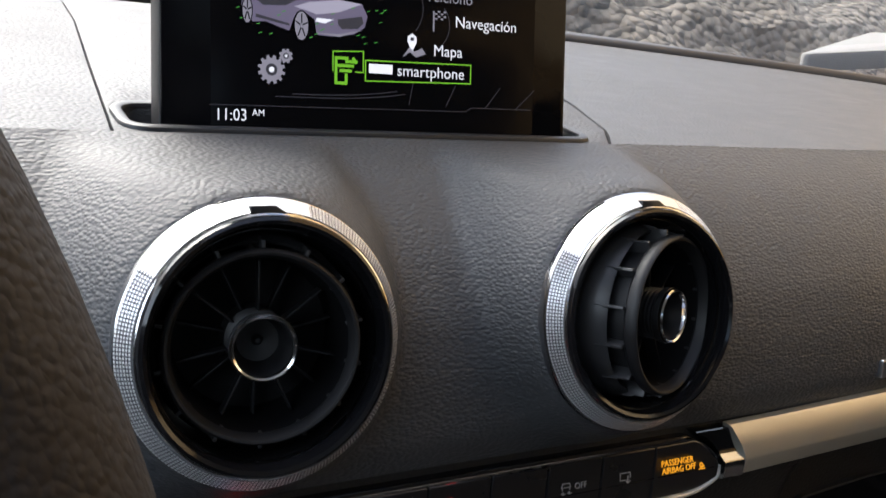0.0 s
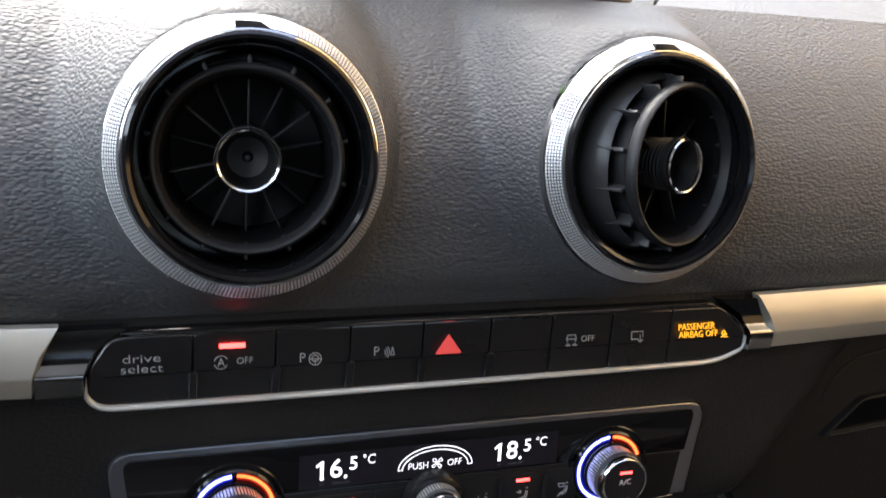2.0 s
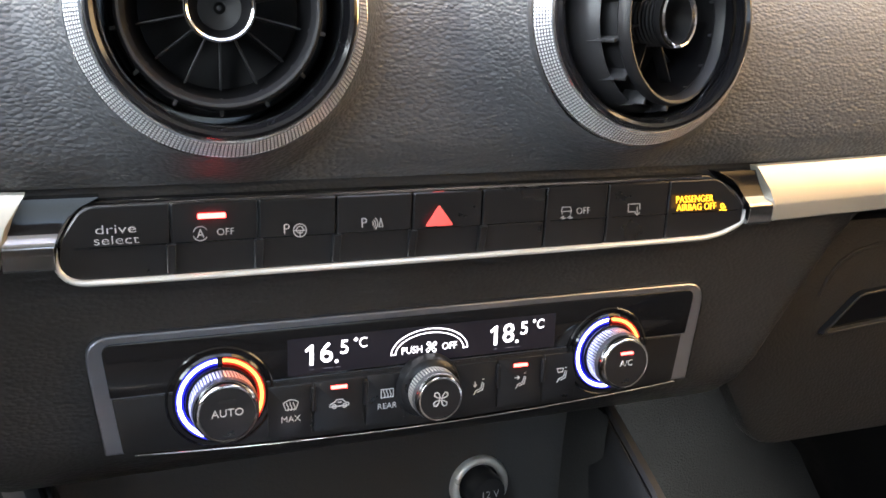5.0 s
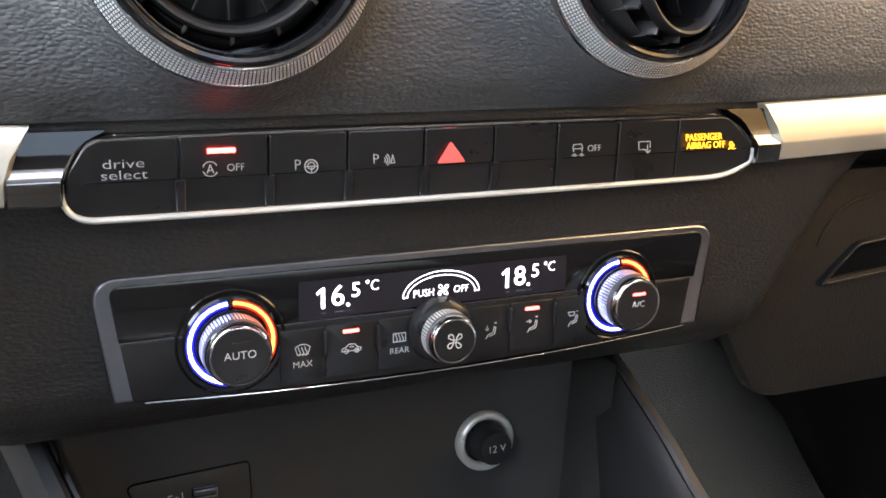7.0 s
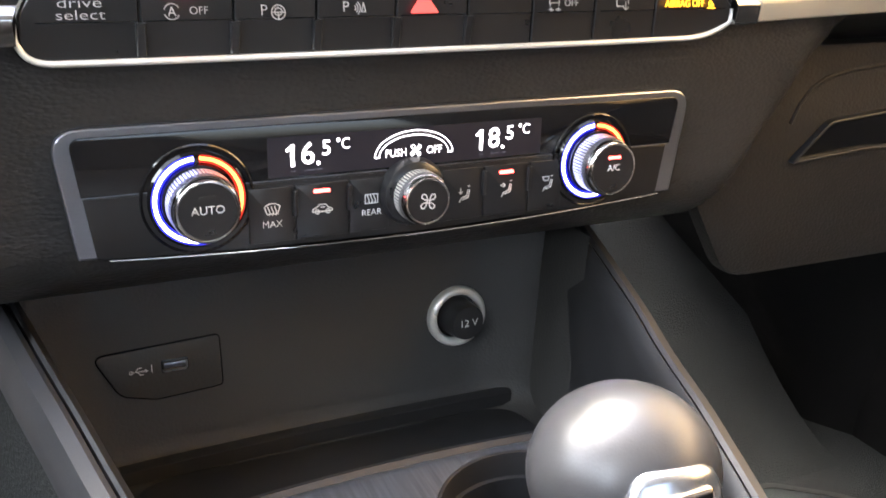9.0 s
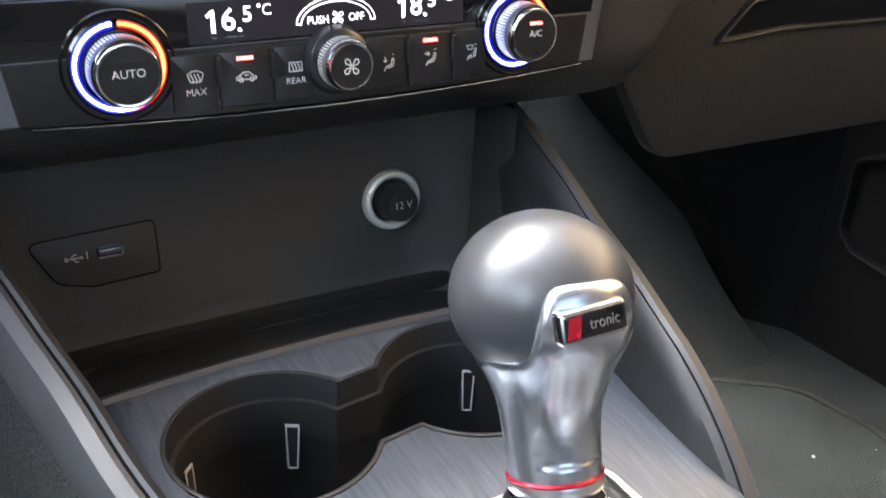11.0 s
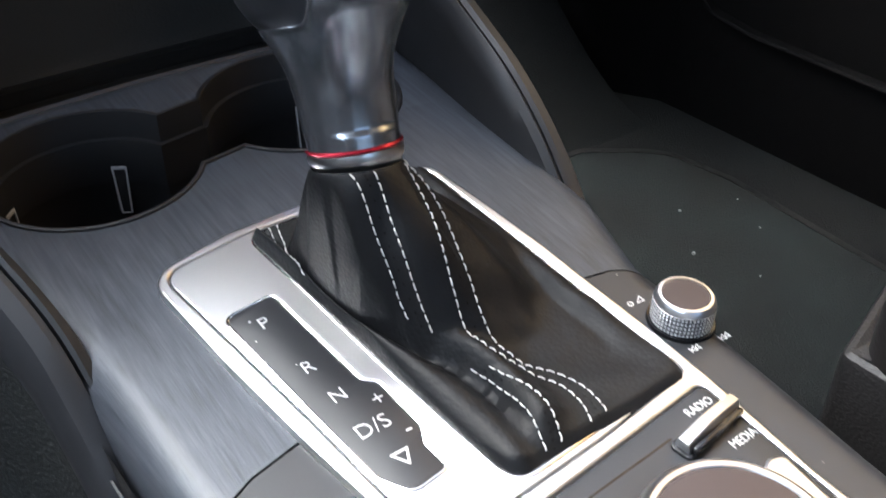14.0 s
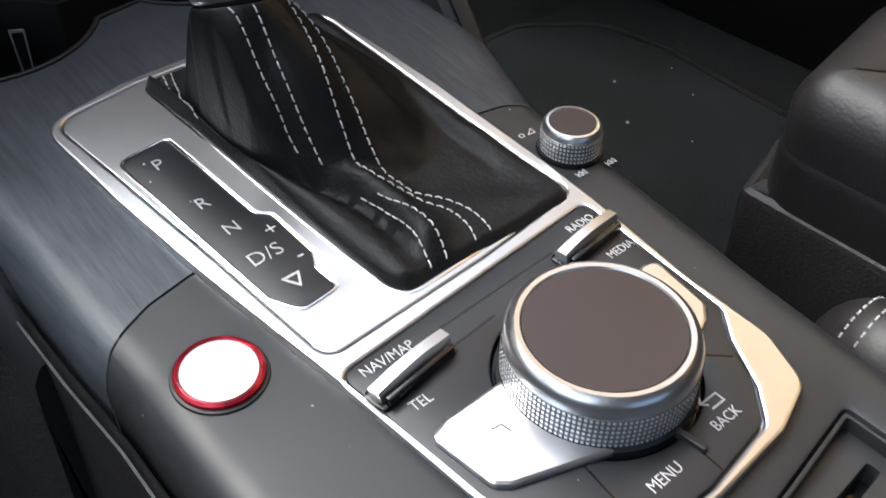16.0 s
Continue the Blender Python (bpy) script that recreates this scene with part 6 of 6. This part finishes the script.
# ---- footwell, seat, wheel, cabin ----
footwell = thing("footwell", "dark carpeted passenger footwell", "footwell", kind="structure")
bm = surf(lambda u, v: Vector((0.06 + 0.66 * u, -1.4 + 2.2 * v, 0.042)), 8, 12)
part("floor", bm, M_CARPET, footwell)
bm = surf(lambda u, v: Vector((0.10 + 0.54 * u - 0.03 * v, 0.50 + 0.34 * v, 0.042 + 0.36 * v ** 1.5)), 10, 12)
part("toe_board", bm, M_CARPET, footwell)
bm = surf(lambda u, v: Vector((0.71 - smooth01(u * 3.2) * (0.045 + 0.16 * smooth01((0.5 * v - 0.02) / 0.32)), 0.50 + 0.36 * u, 0.03 + 0.50 * v)), 40, 30)
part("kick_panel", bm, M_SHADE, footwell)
mat_o = rounded([(0.14, -0.35), (0.585, -0.35), (0.602, 0.20), (0.614, 0.36), (0.604, 0.430), (0.585, 0.455), (0.530, 0.497), (0.20, 0.497), (0.14, 0.42)], [0.03, 0.03, 0.06, 0.06, 0.03, 0.03, 0.03, 0.05, 0.03])
floor_mat = thing("floor_mat", "dark green-grey carpet floor mat with specks of dirt", "floor mat")
part("carpet", plate(mat_o, 0.043, 0.050, 0.002), M_MAT, floor_mat)
part("edging", sweep([Vector((p.x, p.y, 0.0495)) for p in offset(mat_o, 0.003) + [offset(mat_o, 0.003)[0]]], [(-0.004, -0.002), (0.004, -0.002), (0.004, 0.0012), (-0.004, 0.0012)]), M_STACK, floor_mat)
for x, y, r in ((0.523, 0.350, 0.0022), (0.479, 0.294, 0.0024), (0.562, 0.285, 0.0011), (0.500, 0.236, 0.0010), (0.585, 0.330, 0.0011)):
    crumb = tagged(part("crumb", lathe([(r * 0.75, 0), (r * 0.6, r * 0.5), (0, r * 0.7)], 8), M_PRINT, at=pose(x, y, 0.050)), "small pale crumb lying on the floor mat", "crumb", "crumbs on the mat")

door = thing("passenger_door", "black plastic passenger door lining with a pocket", "car door", kind="structure")
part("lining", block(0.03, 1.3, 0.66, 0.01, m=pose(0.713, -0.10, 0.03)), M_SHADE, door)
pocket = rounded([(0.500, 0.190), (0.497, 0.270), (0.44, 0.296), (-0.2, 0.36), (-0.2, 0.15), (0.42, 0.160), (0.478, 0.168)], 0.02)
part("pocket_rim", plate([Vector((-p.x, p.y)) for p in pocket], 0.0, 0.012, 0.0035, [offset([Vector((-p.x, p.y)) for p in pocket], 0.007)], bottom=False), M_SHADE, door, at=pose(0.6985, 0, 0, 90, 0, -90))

def car_seat(name, label, side, shift):
    """A seat with cushion, piping, base cover and backrest; side 1 for the passenger, -1 for the driver."""
    seat = thing(name, label, "car seat")

    def flip(o):
        return [Vector((side * q.x, q.y + shift)) for q in o]

    top_o = rounded([(0.1785, -0.52), (0.56, -0.52), (0.56, 0.014), (0.26, 0.010), (0.1785, -0.004)], [0.04, 0.04, 0.04, 0.08, 0.022], 10)
    bm = plate(flip(top_o), 0.322, 0.356, 0.020)
    bmesh.ops.triangulate(bm, faces=[f for f in bm.faces if len(f.verts) > 4])
    part("cushion", bm, M_SEAT, seat, "soft leather cushion top")
    part("side_band", plate(flip(offset(top_o, -0.0005)), 0.290, 0.3275, 0.010), M_SEAT, seat, "leather side of the cushion")
    line = [Vector((p.x, p.y, 0.3255)) for p in flip(offset(top_o, 0.0020))]
    part("piping", sweep(line + [line[0]], [(0.0016 * math.cos(t), 0.0016 * math.sin(t)) for t in np.linspace(0, 2 * math.pi, 9)[:-1]]), M_SEAT, seat)
    cover_o = rounded([(0.1755, -0.52), (0.56, -0.52), (0.56, 0.022), (0.24, 0.020), (0.1755, 0.002)], [0.01, 0.01, 0.02, 0.03, 0.006])
    part("base_cover", plate(flip(cover_o), 0.042, 0.298, 0.004, [flip(offset(cover_o, 0.008))], bottom=False), M_STACK, seat, "black plastic seat base cover")
    part("base_floor", plate(flip(offset(cover_o, 0.007)), 0.10, 0.2965), M_DARK, seat)
    part("backrest", block(0.40, 0.12, 0.60, 0.04, m=pose(side * 0.37, -0.60 + shift, 0.33, -14)), M_SEAT, seat)
    return seat


car_seat("passenger_seat", "dark brown-black leather passenger seat with piped cushion", 1, 0.0)
car_seat("driver_seat", "dark brown-black leather driver seat beside the console", -1, -0.03)
buckle = thing("seat_belt_receiver", "black leather-covered side pad with white stitching", "side pad")
def pad_ring(u):
    w = 0.0235 * math.sqrt(max(0.02, 1 - (1 - min(1.0, u * 5)) ** 2))
    return [Vector((0.138 + w * math.cos(t), -0.062 - 0.16 * u, 0.292 + 1.05 * w * math.sin(t))) for t in np.linspace(0, 2 * math.pi, 33)[:-1]]


part("pad", loft([pad_ring(u) for u in np.linspace(0, 1, 40) ** 1.6]), M_SEAT, buckle)
bm = bmesh.new()
for u in (0.085, 0.125):
    w = 0.0235 * math.sqrt(max(0.02, 1 - (1 - min(1.0, u * 5)) ** 2)) + 0.0002
    for i in range(17):
        t0 = math.pi * (0.98 - 0.055 * i)
        ends = [Vector((0.138 + w * math.cos(t), -0.062 - 0.16 * u, 0.292 + 1.05 * w * math.sin(t))) for t in (t0, t0 - 0.10)]
        sweep(ends, [(0.0004 * math.cos(t), 0.0004 * math.sin(t)) for t in np.linspace(0, 2 * math.pi, 7)[:-1]], bm, Vector((0, 1, 0)))
part("stitching", bm, M_THREAD, buckle, kind="stuff")

wheel = thing("steering_wheel", "steering wheel with a perforated brown-black leather rim", "steering wheel", pose(-0.3410, 0.0115, 0.6445, 72.5, 0, 0))
R0, R1 = 0.180, 0.0152
bm = surf(lambda u, v: Vector(((R0 + R1 * math.cos(2 * math.pi * v)) * math.cos(2 * math.pi * u), (R0 + R1 * math.cos(2 * math.pi * v)) * math.sin(2 * math.pi * u), R1 * 1.1 * math.sin(2 * math.pi * v))), 128, 25, wrap=True)
part("rim", solid(bm), M_PERF, wheel)
part("hub", lathe([(0.075, -0.05), (0.078, -0.02), (0.06, 0.0), (0.0, 0.006)], 48), M_DARK, wheel)
for a in (0, 180, 270):
    part("spoke", block(0.12, 0.03, 0.014, 0.004, m=pose(0, 0, 0, 0, 0, a) @ Matrix.Translation((0.12, 0, -0.02))), M_DARK, wheel)

# cabin shell
roof = tagged(part("ceiling", block(1.5, 1.50, 0.02, 0.004, m=pose(0, -0.80, 1.08)), M_LINER), "pale grey cloth roof lining", "ceiling", kind="structure")
rear = tagged(part("rear_wall", block(1.5, 0.04, 0.54, 0.01, m=pose(0, -1.45, 0.05)), M_SEAT), "dark rear seat back closing the cabin", "rear seat", kind="structure")
driver_door = tagged(part("driver_door", block(0.03, 2.2, 0.70, 0.01, m=pose(-0.75, -0.4, 0.03)), M_DARK), "black plastic driver door lining", "car door", kind="structure")
rear_door = tagged(part("rear_door", block(0.03, 1.0, 0.70, 0.01, m=pose(0.75, -1.26, 0.03)), M_DARK), "black plastic rear door lining", "car door", kind="structure")
tagged(part("floor", surf(lambda u, v: Vector((-0.76 + 0.87 * u, -1.5 + 2.4 * v, 0.040)), 4, 4), M_CARPET), "dark carpet floor of the car", "floor", kind="structure")
firewall = tagged(part("firewall", block(1.5, 0.03, 0.72, 0.005, m=pose(0, 0.90, 0.03)), M_DARK), "dark bulkhead behind the dashboard", "bulkhead", kind="structure")
for s in (-1, 1):
    pil = [Vector((s * (1.03 - 0.27 * u), 0.74 - 0.60 * u, 0.74 + 0.33 * u)) for u in np.linspace(0, 1, 10)]
    tagged(part("windscreen_pillar", sweep(pil, [(-0.05, -0.02), (0.04, -0.02), (0.04, 0.02), (-0.05, 0.02)]), M_PILLAR), "grey lined windscreen pillar", "pillar", kind="structure")
for s in (-1, 1):
    o = rounded([(0.66, 0.665), (0.98, 0.83), (0.98, 0.60), (0.76, 0.60)], 0.01)
    bm = plate([Vector((s * q.x, q.y)) for q in o], -0.02, 0.0, 0.004)
    for v in bm.verts:
        v.co.z += 0.764 + 0.14 * max(0.0, abs(v.co.x) - 0.66)
    tagged(part("pillar_trim", bm, M_PILLAR), "grey trim at the foot of the windscreen pillar", "trim", kind="structure")
bm = surf(lambda u, v: Vector(((-0.94 + 1.88 * u) * (1 - 0.3 * v), 0.72 + 0.10 * (1 - (2 * u - 1) ** 2) - 0.69 * v, 0.755 + 0.33 * v)), 16, 10)
glass_m = bpy.data.materials.new("windscreen_glass")
glass_m.use_nodes = True
gn = glass_m.node_tree
gn.nodes.remove(gn.nodes["Principled BSDF"])
clear, shine, mixer, fres = gn.nodes.new("ShaderNodeBsdfTransparent"), gn.nodes.new("ShaderNodeBsdfGlossy"), gn.nodes.new("ShaderNodeMixShader"), gn.nodes.new("ShaderNodeFresnel")
shine.inputs["Roughness"].default_value = 0.02
clear.inputs[0].default_value = (0.93, 0.96, 0.95, 1)
gn.links.new(fres.outputs[0], mixer.inputs[0])
gn.links.new(clear.outputs[0], mixer.inputs[1])
gn.links.new(shine.outputs[0], mixer.inputs[2])
gn.links.new(mixer.outputs[0], gn.nodes["Material Output"].inputs[0])
windscreen = tagged(part("windscreen", bm, glass_m), "clear windscreen glass", "windscreen", kind="structure")
windscreen.visible_shadow = False

# ---- outside ----
bm = surf(lambda u, v: Vector((-300 + 600 * u, -300 + 600 * v, -0.35)), 2, 2)
tagged(part("ground", bm, M_ASPHALT), "grey asphalt ground outside the car", "ground", kind="structure")
bm = surf(lambda u, v: Vector((-14 + 30 * u, 5.2 + 3.0 * v + 0.15 * noise.noise((u * 30, v * 8, 0)), -0.35 + 2.6 * v + 0.2 * noise.noise((u * 40, v * 10, 3)))), 90, 20)
tagged(part("earth_bank", bm, M_EARTH), "brown stony earth bank in front of the car", "bank", kind="structure")
bm = block(0.4, 14.5, 10.0, 0.02, m=pose(5.0, -3.65, -0.35))
tagged(part("house_wall", bm, M_WALL), "ochre rendered house wall beside the car", "wall", kind="structure")
